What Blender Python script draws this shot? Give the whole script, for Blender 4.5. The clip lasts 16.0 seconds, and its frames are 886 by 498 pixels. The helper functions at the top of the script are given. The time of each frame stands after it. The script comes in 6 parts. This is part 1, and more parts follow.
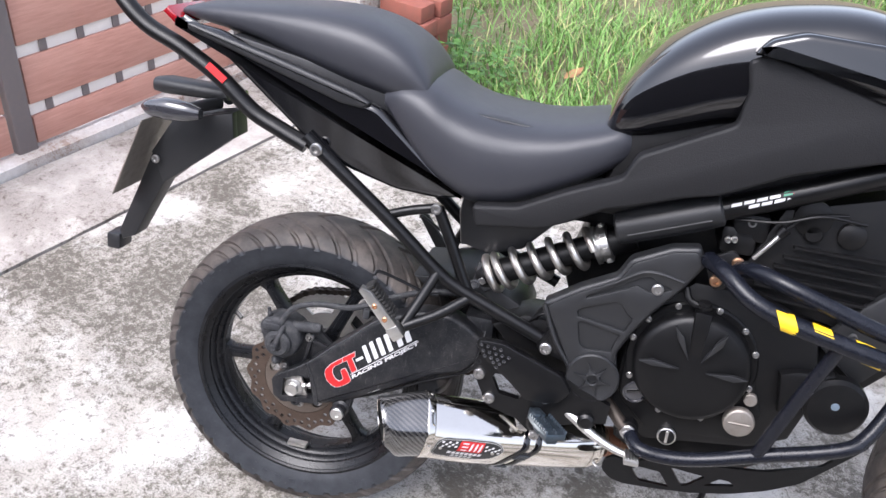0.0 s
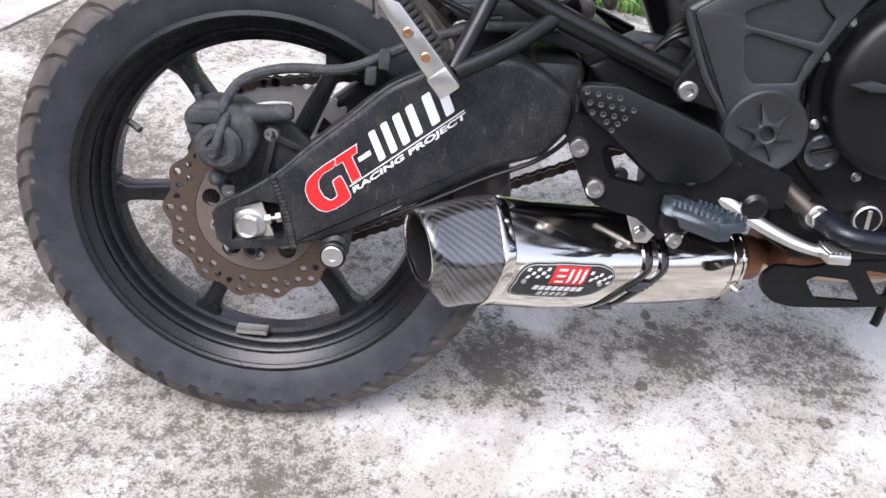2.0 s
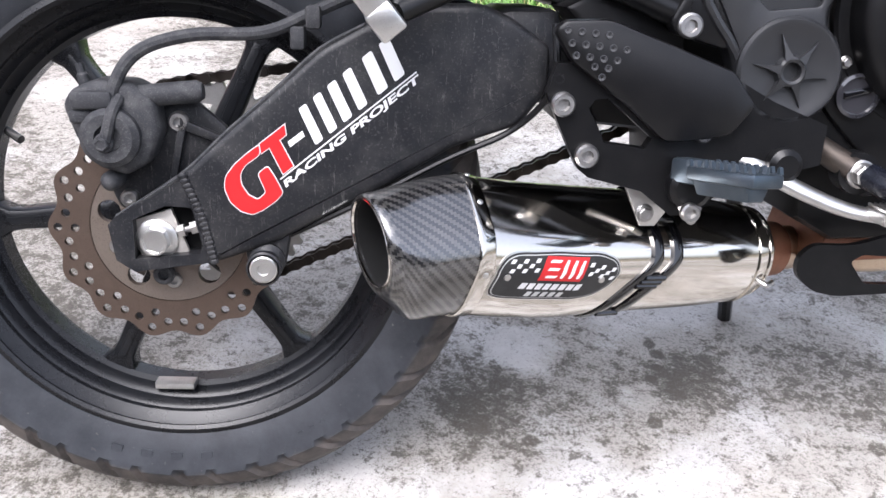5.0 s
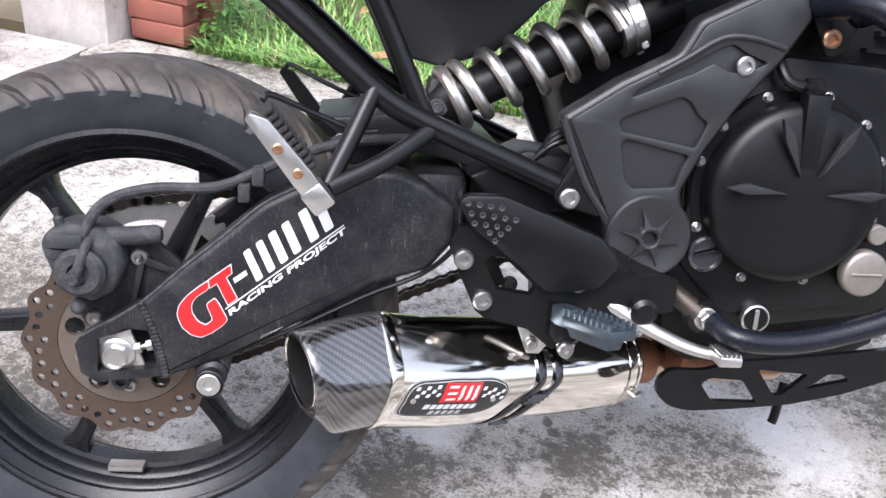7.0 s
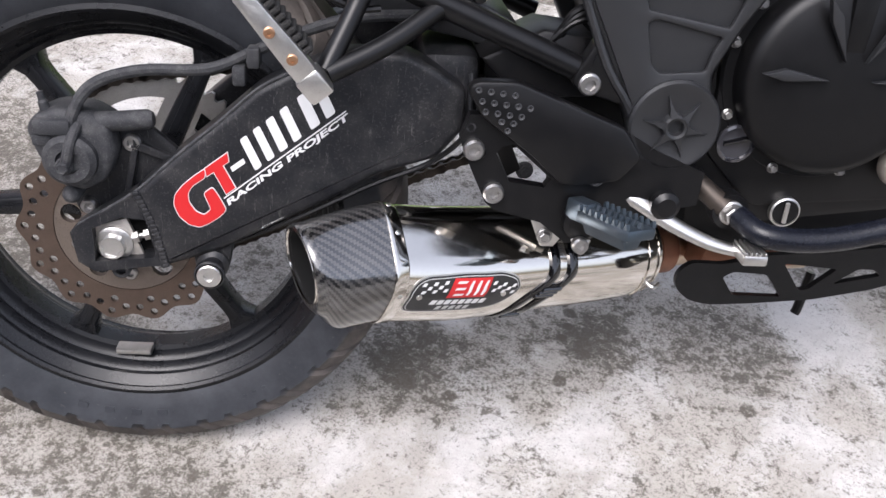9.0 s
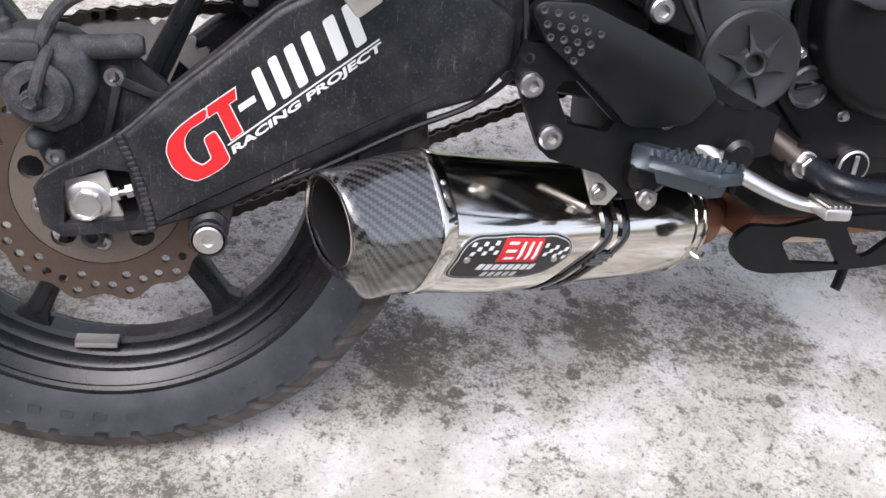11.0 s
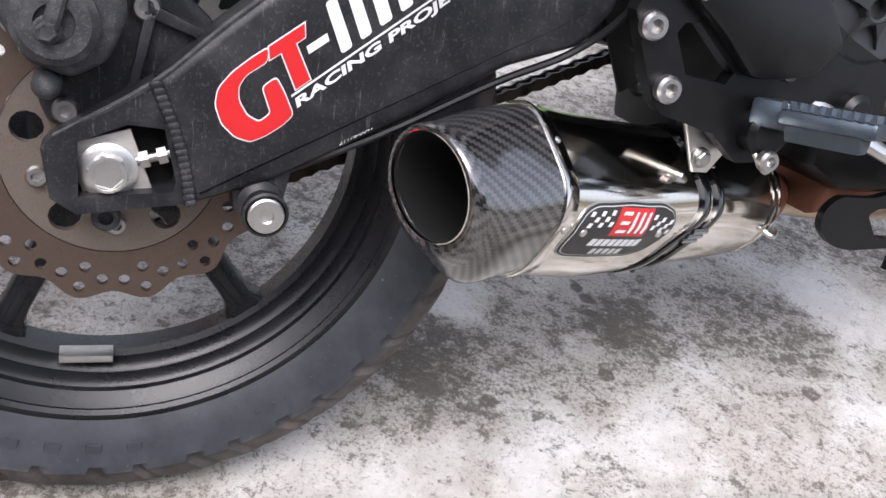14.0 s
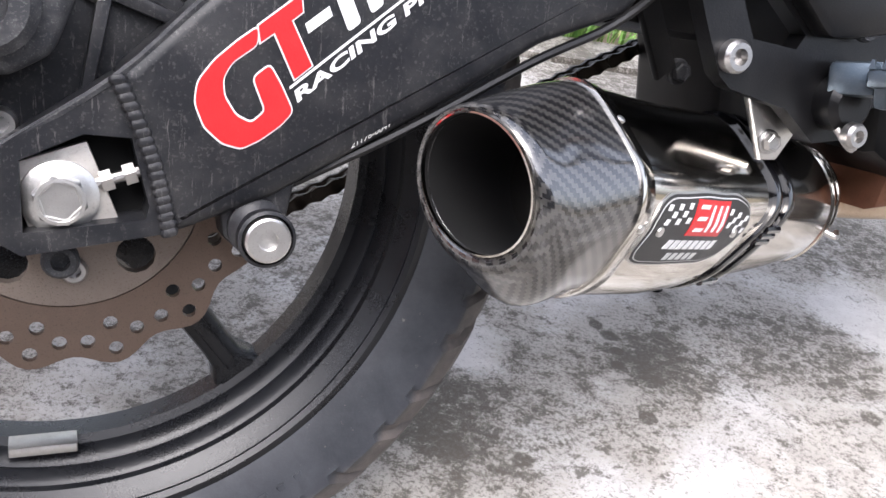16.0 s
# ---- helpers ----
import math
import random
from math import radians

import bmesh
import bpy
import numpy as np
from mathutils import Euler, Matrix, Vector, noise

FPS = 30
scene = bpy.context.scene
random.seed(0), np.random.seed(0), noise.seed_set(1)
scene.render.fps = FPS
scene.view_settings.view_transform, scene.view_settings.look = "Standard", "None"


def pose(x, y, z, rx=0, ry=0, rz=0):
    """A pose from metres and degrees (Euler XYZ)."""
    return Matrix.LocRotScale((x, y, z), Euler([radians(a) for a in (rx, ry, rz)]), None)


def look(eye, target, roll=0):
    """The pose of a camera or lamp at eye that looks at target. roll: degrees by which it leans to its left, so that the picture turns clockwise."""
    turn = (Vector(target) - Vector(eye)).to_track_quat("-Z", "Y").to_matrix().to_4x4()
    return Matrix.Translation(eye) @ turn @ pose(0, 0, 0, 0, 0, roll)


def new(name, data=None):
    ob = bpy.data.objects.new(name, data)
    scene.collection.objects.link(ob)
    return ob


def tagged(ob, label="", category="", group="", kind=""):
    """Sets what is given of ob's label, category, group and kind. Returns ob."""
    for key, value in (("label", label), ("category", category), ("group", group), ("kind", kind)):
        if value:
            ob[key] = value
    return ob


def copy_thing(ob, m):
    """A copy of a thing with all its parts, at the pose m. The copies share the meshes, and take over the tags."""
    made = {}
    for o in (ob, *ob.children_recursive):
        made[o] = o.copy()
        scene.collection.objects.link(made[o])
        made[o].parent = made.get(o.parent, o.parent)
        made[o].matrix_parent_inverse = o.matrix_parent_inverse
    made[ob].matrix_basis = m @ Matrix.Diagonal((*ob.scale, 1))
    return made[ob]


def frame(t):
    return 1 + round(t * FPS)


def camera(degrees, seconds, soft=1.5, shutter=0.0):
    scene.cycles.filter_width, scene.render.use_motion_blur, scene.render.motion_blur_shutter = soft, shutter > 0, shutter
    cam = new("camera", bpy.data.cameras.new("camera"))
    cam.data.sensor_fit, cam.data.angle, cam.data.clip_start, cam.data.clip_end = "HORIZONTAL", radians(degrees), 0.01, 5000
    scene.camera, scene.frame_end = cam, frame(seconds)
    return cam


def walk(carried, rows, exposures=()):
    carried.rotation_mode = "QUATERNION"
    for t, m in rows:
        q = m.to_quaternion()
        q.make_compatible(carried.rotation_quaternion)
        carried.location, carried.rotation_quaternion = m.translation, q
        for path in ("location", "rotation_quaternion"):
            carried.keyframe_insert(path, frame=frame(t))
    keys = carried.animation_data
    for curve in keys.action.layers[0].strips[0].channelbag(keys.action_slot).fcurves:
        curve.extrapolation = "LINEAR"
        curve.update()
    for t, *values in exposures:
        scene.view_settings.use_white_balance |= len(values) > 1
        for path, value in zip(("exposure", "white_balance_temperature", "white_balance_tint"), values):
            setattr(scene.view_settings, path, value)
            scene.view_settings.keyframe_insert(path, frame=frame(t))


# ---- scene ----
cam = camera(52.3, 16.0)
PATH = [
    (0, (0.511, -1.246, 1.544), (0.186, 0.366, 0.405), 3.6),
    (0.5, (0.357, -1.157, 1.473), (0.23, 0.459, 0.302), 3.5),
    (1, (0.267, -1.056, 1.323), (0.236, 0.555, 0.139), 4.2),
    (1.5, (0.229, -0.959, 1.146), (0.246, 0.62, -0.081), 5.3),
    (2, (0.194, -0.896, 0.937), (0.239, 0.7, -0.267), 5.2),
    (2.5, (0.139, -0.821, 0.801), (0.25, 0.787, -0.384), 4.4),
    (3, (0.144, -0.775, 0.734), (0.225, 0.917, -0.328), 0.9),
    (5.5, (0.226, -0.781, 0.746), (0.341, 0.946, -0.256), 2.8),
    (6, (0.234, -0.789, 0.804), (0.364, 0.959, -0.159), 3.8),
    (6.5, (0.229, -0.813, 0.872), (0.407, 0.941, -0.071), 5.2),
    (7, (0.222, -0.851, 0.932), (0.455, 0.861, -0.076), 6.1),
    (7.5, (0.22, -0.834, 0.958), (0.461, 0.797, -0.174), 6.5),
    (8, (0.227, -0.811, 0.959), (0.45, 0.776, -0.238), 6.4),
    (8.5, (0.24, -0.796, 0.954), (0.437, 0.763, -0.284), 6.1),
    (9, (0.247, -0.784, 0.941), (0.427, 0.736, -0.347), 6.1),
    (9.5, (0.188, -0.77, 0.887), (0.465, 0.75, -0.383), 8.1),
    (12, (0.109, -0.677, 0.752), (0.558, 0.878, -0.423), 11.0),
    (12.5, (0.075, -0.663, 0.728), (0.587, 0.884, -0.43), 12.1),
    (13, (0.038, -0.642, 0.708), (0.626, 0.905, -0.415), 13.1),
    (13.5, (0.009, -0.623, 0.692), (0.658, 0.912, -0.414), 13.9),
    (14, (-0.007, -0.595, 0.652), (0.688, 0.915, -0.461), 14.7),
    (14.5, (-0.011, -0.553, 0.591), (0.71, 0.956, -0.508), 13.8),
    (15, (-0.018, -0.519, 0.549), (0.74, 0.996, -0.515), 12.6),
    (15.5, (-0.022, -0.504, 0.534), (0.775, 1.045, -0.449), 11.4),
    (16, (-0.013, -0.499, 0.548), (0.782, 1.063, -0.415), 11.0),
]
walk(cam, [(t, look(eye, target, roll)) for t, eye, target, roll in PATH],
     [(t, stops, 6030 if t < 8 else 6170, 15) for t, stops in ((0.0, 1.58), (1.0, 1.59), (2.5, 1.63), (3.0, 1.56), (5.5, 1.78), (6.5, 1.82), (7.5, 1.78), (8.3, 1.55), (9.2, 1.33),
                                             (12.0, 1.50), (13.5, 1.44), (15.0, 1.38), (16.0, 1.80))])

# ---- world and light: soft open shade under a bright, hazy sky ----
world = bpy.data.worlds.new("sky")
scene.world = world
world.use_nodes = True
wn = world.node_tree
sky = wn.nodes.new("ShaderNodeTexSky")
sky.sky_type, sky.sun_disc = "NISHITA", False
sky.sun_elevation, sky.sun_rotation = radians(60), radians(210)
sky.air_density, sky.dust_density, sky.ozone_density = 1.0, 4.0, 1.0
haze = wn.nodes.new("ShaderNodeHueSaturation")
haze.inputs["Saturation"].default_value = 0.42
wn.links.new(sky.outputs[0], haze.inputs["Color"])
wn.links.new(haze.outputs[0], wn.nodes["Background"].inputs[0])
wn.nodes["Background"].inputs[1].default_value = 0.15
sun = new("sun", bpy.data.lights.new("sun", "SUN"))
sun.data.energy, sun.data.angle, sun.data.color = 0.8, radians(35), (1.0, 0.96, 0.9)
sun.matrix_world = look((-0.5, -0.87, 1.73), (0, 0, 0))


# ---- materials ----
def mat(name, base=(0.5, 0.5, 0.5), rough=0.5, metal=0.0, coat=0.0):
    m = bpy.data.materials.new(name)
    m.use_nodes = True
    b = m.node_tree.nodes["Principled BSDF"]
    b.inputs["Base Color"].default_value = (*base, 1)
    b.inputs["Roughness"].default_value = rough
    b.inputs["Metallic"].default_value = metal
    b.inputs["Coat Weight"].default_value = coat
    b.inputs["Coat Roughness"].default_value = 0.05
    if not metal and max(base) < 0.03:
        b.inputs["Specular IOR Level"].default_value = 0.3
    return m


def nd(m, kind, **inputs):
    n = m.node_tree.nodes.new(kind)
    for key, value in inputs.items():
        n.inputs[key.replace("_", " ")].default_value = value
    return n


def wire(m, a, b):
    m.node_tree.links.new(a, b)


def bsdf(m):
    return m.node_tree.nodes["Principled BSDF"]


def noise_tex(m, scale, detail=4.0, rough=0.6, coord="Object", stretch=None):
    tc = nd(m, "ShaderNodeTexCoord")
    n = nd(m, "ShaderNodeTexNoise", Scale=scale, Detail=detail, Roughness=rough)
    if stretch:
        mp = nd(m, "ShaderNodeMapping")
        mp.inputs["Scale"].default_value = stretch
        wire(m, tc.outputs[coord], mp.inputs[0])
        wire(m, mp.outputs[0], n.inputs["Vector"])
    else:
        wire(m, tc.outputs[coord], n.inputs["Vector"])
    return n.outputs["Fac"]


def ramp(m, fac, *stops):
    r = nd(m, "ShaderNodeValToRGB")
    e = r.color_ramp.elements
    while len(e) < len(stops):
        e.new(0.5)
    for el, (p, c) in zip(e, stops):
        el.position = p
        el.color = (*c, 1) if isinstance(c, tuple) else (c, c, c, 1)
    wire(m, fac, r.inputs[0])
    return r.outputs[0]


def mix(m, fac, a, b, kind="MIX"):
    n = m.node_tree.nodes.new("ShaderNodeMix")
    n.data_type, n.blend_type = "RGBA", kind
    for sock, v in ((n.inputs[0], fac), (n.inputs[6], a), (n.inputs[7], b)):
        if isinstance(v, (int, float)):
            sock.default_value = v if sock == n.inputs[0] else (v, v, v, 1)
        elif isinstance(v, tuple):
            sock.default_value = (*v, 1)
        else:
            wire(m, v, sock)
    return n.outputs[2]


def math_node(m, op, a, b=0.0):
    n = m.node_tree.nodes.new("ShaderNodeMath")
    n.operation = op
    for sock, v in zip(n.inputs, (a, b)):
        if isinstance(v, (int, float)):
            sock.default_value = v
        else:
            wire(m, v, sock)
    return n.outputs[0]


def bump(m, height, strength=0.3, distance=0.001):
    b = nd(m, "ShaderNodeBump", Strength=strength, Distance=distance)
    wire(m, height, b.inputs["Height"])
    wire(m, b.outputs[0], bsdf(m).inputs["Normal"])


def worn(name, base, dust, rough, metal=0.0, coat=0.0, amount=0.5, scale=60, grain=900, relief=0.25):
    """A surface with soft dust patches, fine specks and a fine grain."""
    m = mat(name, base, rough, metal, coat)
    big = noise_tex(m, scale, 6)
    fine = noise_tex(m, grain, 3)
    patches = ramp(m, big, (0.45, 0.0), (0.78, 1.0))
    specks = ramp(m, fine, (0.57, 0.0), (0.66, 1.0))
    fac = math_node(m, "MULTIPLY", mix(m, 0.5, patches, specks), amount)
    wire(m, mix(m, fac, base, dust), bsdf(m).inputs["Base Color"])
    r = math_node(m, "MULTIPLY_ADD", fac, 0.5)
    r.node.inputs[2].default_value = rough
    wire(m, r, bsdf(m).inputs["Roughness"])
    bump(m, fine, relief, 0.0006)
    return m


M_FRAME = worn("satin_black_paint", (0.004, 0.004, 0.0045), (0.06, 0.056, 0.052), 0.30, amount=0.10)
M_SWING = worn("dusty_black_paint", (0.0095, 0.010, 0.012), (0.22, 0.21, 0.20), 0.40, amount=0.21, scale=30, grain=420)
def scratched(m, amount):
    """Fine pale scratches over what the material has."""
    old = bsdf(m).inputs["Base Color"].links[0].from_socket
    s1 = ramp(m, noise_tex(m, 55, 8, 0.8, stretch=(5, 1, 0.6)), (0.60, 0.0), (0.63, 1.0))
    s2 = ramp(m, noise_tex(m, 30, 9, 0.85, stretch=(1, 1, 1)), (0.61, 0.0), (0.66, 1.0))
    wire(m, mix(m, math_node(m, "MULTIPLY", mix(m, 0.5, s1, s2), amount), old, (0.42, 0.40, 0.38)), bsdf(m).inputs["Base Color"])


scratched(M_SWING, 0.26)
M_PLASTIC = worn("matte_black_plastic", (0.013, 0.0135, 0.015), (0.04, 0.04, 0.04), 0.42, amount=0.2, grain=1500)
M_GRAIN = worn("grained_black_plastic", (0.008, 0.008, 0.009), (0.02, 0.02, 0.02), 0.58, amount=0.3, grain=420, relief=0.8)
M_SEAT = worn("black_vinyl", (0.026, 0.027, 0.033), (0.05, 0.05, 0.055), 0.40, amount=0.2, grain=1200, relief=0.4)
M_GLOSS = mat("gloss_black_paint", (0.003, 0.003, 0.004), 0.08, coat=1.0)
M_ENGINE = worn("engine_black", (0.0035, 0.0035, 0.004), (0.03, 0.026, 0.022), 0.42, amount=0.25)
M_COVER = worn("clutch_cover_black", (0.003, 0.003, 0.0034), (0.02, 0.02, 0.02), 0.38, amount=0.2)
bsdf(M_SEAT).inputs["Specular IOR Level"].default_value = 0.5
bsdf(M_PLASTIC).inputs["Specular IOR Level"].default_value = 0.5
bsdf(M_COVER).inputs["Specular IOR Level"].default_value = 0.28
M_RIM = worn("rim_black", (0.006, 0.0064, 0.0078), (0.050, 0.054, 0.060), 0.27, amount=0.2, scale=25)
M_PEGRUB = worn("peg_rubber", (0.015, 0.015, 0.015), (0.06, 0.052, 0.047), 0.8, amount=0.6)
M_DUSTY = worn("grimy_black_alloy", (0.024, 0.025, 0.028), (0.18, 0.175, 0.17), 0.65, amount=0.6, scale=90)
M_BARBLUE = worn("crash_bar_black", (0.006, 0.007, 0.011), (0.03, 0.03, 0.04), 0.24, amount=0.2)


def tyre_material():
    """Dark sidewalls, a dusty brown-grey tread, pale scuffs."""
    m = mat("tyre_rubber", (0.02, 0.02, 0.02), 0.58)
    tc = nd(m, "ShaderNodeTexCoord")
    off = nd(m, "ShaderNodeVectorMath")
    off.operation = "MULTIPLY_ADD"
    off.inputs[1].default_value = (1, 0, 1)
    off.inputs[2].default_value = (0, 0, -0.305)
    wire(m, tc.outputs["Object"], off.inputs[0])
    ln = nd(m, "ShaderNodeVectorMath")
    ln.operation = "LENGTH"
    wire(m, off.outputs[0], ln.inputs[0])
    radius = math_node(m, "MULTIPLY_ADD", noise_tex(m, 40, 4), 0.010)
    wire(m, ln.outputs["Value"], radius.node.inputs[2])
    tread = ramp(m, math_node(m, "MULTIPLY", math_node(m, "SUBTRACT", radius, 0.27), 20.0), (0.12, 0.0), (0.24, 1.0))
    grime = ramp(m, noise_tex(m, 26, 7, 0.7), (0.38, 0.0), (0.68, 1.0))
    side = mix(m, grime, (0.018, 0.020, 0.0245), (0.034, 0.037, 0.043))
    top = mix(m, grime, (0.040, 0.036, 0.034), (0.098, 0.083, 0.074))
    c = mix(m, tread, side, top)
    scuff = ramp(m, noise_tex(m, 150, 4, 0.7), (0.66, 0.0), (0.74, 1.0))
    wire(m, mix(m, math_node(m, "MULTIPLY", scuff, 0.35), c, (0.22, 0.19, 0.17)), bsdf(m).inputs["Base Color"])
    bump(m, noise_tex(m, 500, 3), 0.3, 0.0006)
    return m


M_RUBBER = tyre_material()
M_ALU = worn("aluminium", (0.62, 0.61, 0.59), (0.36, 0.34, 0.31), 0.32, 1.0, amount=0.5, scale=120)
M_ZINC = worn("zinc_plate", (0.52, 0.49, 0.45), (0.40, 0.36, 0.31), 0.45, 0.7, amount=0.6, scale=80)
M_BOLT = worn("bolt_steel", (0.42, 0.41, 0.40), (0.2, 0.19, 0.17), 0.34, 1.0, amount=0.5, scale=200)
M_BRASS = worn("bronze_bolt", (0.55, 0.33, 0.2), (0.3, 0.2, 0.13), 0.35, 1.0, amount=0.4)
M_STEEL = worn("polished_steel", (0.70, 0.67, 0.62), (0.50, 0.47, 0.42), 0.085, 1.0, amount=0.26, scale=40, grain=500, relief=0.02)
M_SPRING = worn("spring_titanium", (0.62, 0.59, 0.55), (0.45, 0.42, 0.39), 0.38, 1.0, amount=0.4)
M_DISC = worn("disc_steel", (0.12, 0.088, 0.07), (0.07, 0.05, 0.04), 0.42, 0.8, amount=0.7, scale=50)
M_CARRIER = worn("carrier_alloy", (0.34, 0.31, 0.28), (0.20, 0.165, 0.14), 0.5, 0.8, amount=0.6)
M_HUBPLATE = worn("stained_carrier", (0.17, 0.14, 0.118), (0.075, 0.055, 0.042), 0.5, 0.7, amount=0.7, scale=22)
M_CHAIN = worn("chain_steel", (0.05, 0.042, 0.036), (0.13, 0.10, 0.08), 0.45, 0.7, amount=0.6)
M_SPROCKET = worn("sprocket_alloy", (0.45, 0.44, 0.42), (0.25, 0.22, 0.18), 0.45, 0.8, amount=0.6)
M_PIPE = worn("heated_steel", (0.52, 0.42, 0.32), (0.30, 0.20, 0.14), 0.35, 1.0, amount=0.6, scale=40)
M_PEGBLUE = worn("blued_steel", (0.065, 0.085, 0.105), (0.17, 0.18, 0.19), 0.35, 0.8, amount=0.5)
M_RED = worn("red_vinyl", (0.48, 0.014, 0.016), (0.4, 0.06, 0.05), 0.35, amount=0.2)
M_WHITE = worn("white_vinyl", (0.66, 0.66, 0.66), (0.5, 0.48, 0.46), 0.4, amount=0.2)
M_YELLOW = worn("yellow_tape", (0.80, 0.52, 0.01), (0.6, 0.42, 0.05), 0.45, amount=0.2)
M_GREEN = mat("green_vinyl", (0.01, 0.22, 0.12), 0.4)
M_BADGE = worn("badge_black", (0.02, 0.02, 0.02), (0.1, 0.1, 0.1), 0.35, amount=0.3)
M_BLACK = mat("soot_black", (0.004, 0.004, 0.004), 0.95)
M_LENS = mat("smoked_lens", (0.03, 0.03, 0.035), 0.08, coat=1.0)
M_REDLENS = mat("red_lens", (0.25, 0.005, 0.01), 0.12, coat=1.0)
M_LABEL = mat("grey_print", (0.45, 0.45, 0.44), 0.5)
M_PAINTDOT = mat("pale_blue_paint", (0.16, 0.21, 0.26), 0.5)
M_HEAT = worn("warm_engine_metal", (0.22, 0.10, 0.06), (0.1, 0.06, 0.04), 0.5, 0.6, amount=0.5)


def carbon_material():
    m = mat("carbon_fibre", (0.02, 0.02, 0.022), 0.3, 0.0, 1.0)
    uv = nd(m, "ShaderNodeUVMap")
    sep = nd(m, "ShaderNodeSeparateXYZ")
    wire(m, uv.outputs[0], sep.inputs[0])
    cell = 0.0025
    u = math_node(m, "DIVIDE", sep.outputs[0], cell)
    v = math_node(m, "DIVIDE", sep.outputs[1], cell)
    fu, fv = math_node(m, "FLOOR", u), math_node(m, "FLOOR", v)
    step = math_node(m, "MODULO", math_node(m, "ADD", math_node(m, "ADD", fu, fv), 4000), 4)
    over = math_node(m, "LESS_THAN", step, 1.5)
    thread = math_node(m, "MULTIPLY", math_node(m, "FRACT", math_node(m, "MULTIPLY", u, 3.0)), 1.0)
    tone = mix(m, over, (0.006, 0.006, 0.007), (0.075, 0.072, 0.068))
    wire(m, mix(m, math_node(m, "MULTIPLY", thread, 0.35), tone, (0.01, 0.01, 0.01)), bsdf(m).inputs["Base Color"])
    wire(m, math_node(m, "MULTIPLY", over, 0.4), bsdf(m).inputs["Metallic"])
    bsdf(m).inputs["Coat Roughness"].default_value = 0.10
    bsdf(m).inputs["Coat Weight"].default_value = 1.0
    bsdf(m).inputs["Coat IOR"].default_value = 2.0
    return m


M_CARBON = carbon_material()


def concrete_material(name, white, grey, dark, dirt=0.5, seed=0.0, stains=()):
    """Blotchy limewashed concrete: white bloom, bare grey, clustered dark grit, and a few broad stains (x, y, radius, strength)."""
    m = mat(name, grey, 0.88)
    tc = nd(m, "ShaderNodeTexCoord")
    mp = nd(m, "ShaderNodeMapping")
    mp.inputs["Location"].default_value = (seed, seed * 0.7, 0)
    wire(m, tc.outputs["Object"], mp.inputs[0])

    def n(scale, detail, rough=0.6, dist=0.0):
        t = nd(m, "ShaderNodeTexNoise", Scale=scale, Detail=detail, Roughness=rough, Distortion=dist)
        wire(m, mp.outputs[0], t.inputs["Vector"])
        return t.outputs["Fac"]
    patch = n(5.0, 12, 0.72, 0.3)
    cluster = n(2.3, 5, 0.6, 0.5)
    grit = n(42, 14, 0.86)
    fine = n(210, 8, 0.85)
    where = math_node(m, "MULTIPLY_ADD", math_node(m, "SUBTRACT", cluster, 0.5), 4.2)
    where.node.inputs[2].default_value = dirt
    for x, y, r, k in stains:
        away = nd(m, "ShaderNodeVectorMath")
        away.operation = "DISTANCE"
        away.inputs[1].default_value = (x, y, 0)
        wire(m, tc.outputs["Object"], away.inputs[0])
        rag = math_node(m, "MULTIPLY_ADD", math_node(m, "SUBTRACT", patch, 0.5), 0.9 * r)
        wire(m, away.outputs["Value"], rag.node.inputs[2])
        spot = ramp(m, math_node(m, "DIVIDE", rag, r), (0.62, 1.0), (0.95, 0.0))
        where = math_node(m, "ADD", where, math_node(m, "MULTIPLY", spot, k))
    bare = ramp(m, math_node(m, "ADD", patch, math_node(m, "MULTIPLY", math_node(m, "SUBTRACT", where, 0.5), 0.16)), (0.44, 0.0), (0.57, 1.0))
    cloud = ramp(m, n(16, 10, 0.78, 0.2), (0.38, 0.0), (0.66, 1.0))
    c = mix(m, bare, white, grey)
    c = mix(m, math_node(m, "MULTIPLY", cloud, 0.42), c, tuple(0.62 * g for g in grey))
    level = math_node(m, "SUBTRACT", 0.588, math_node(m, "MULTIPLY", where, 0.082))
    speck = math_node(m, "MULTIPLY", math_node(m, "SUBTRACT", grit, level), 26.0)
    speck = ramp(m, speck, (0.0, 0.0), (1.0, 1.0))
    soil = ramp(m, math_node(m, "MULTIPLY", math_node(m, "SUBTRACT", where, 0.75), 0.6), (0.0, 0.0), (0.8, 0.38))
    c = mix(m, soil, c, tuple(0.50 * g for g in grey))
    c = mix(m, math_node(m, "MULTIPLY", speck, 0.84), c, dark)
    fspeck = ramp(m, math_node(m, "MULTIPLY", math_node(m, "SUBTRACT", fine, math_node(m, "ADD", level, 0.004)), 24.0), (0.0, 0.0), (1.0, 1.0))
    c = mix(m, math_node(m, "MULTIPLY", fspeck, 0.7), c, dark)
    wire(m, c, bsdf(m).inputs["Base Color"])
    h = math_node(m, "ADD", math_node(m, "MULTIPLY", grit, 0.7), math_node(m, "MULTIPLY", fine, 0.4))
    bump(m, h, 0.7, 0.004)
    return m


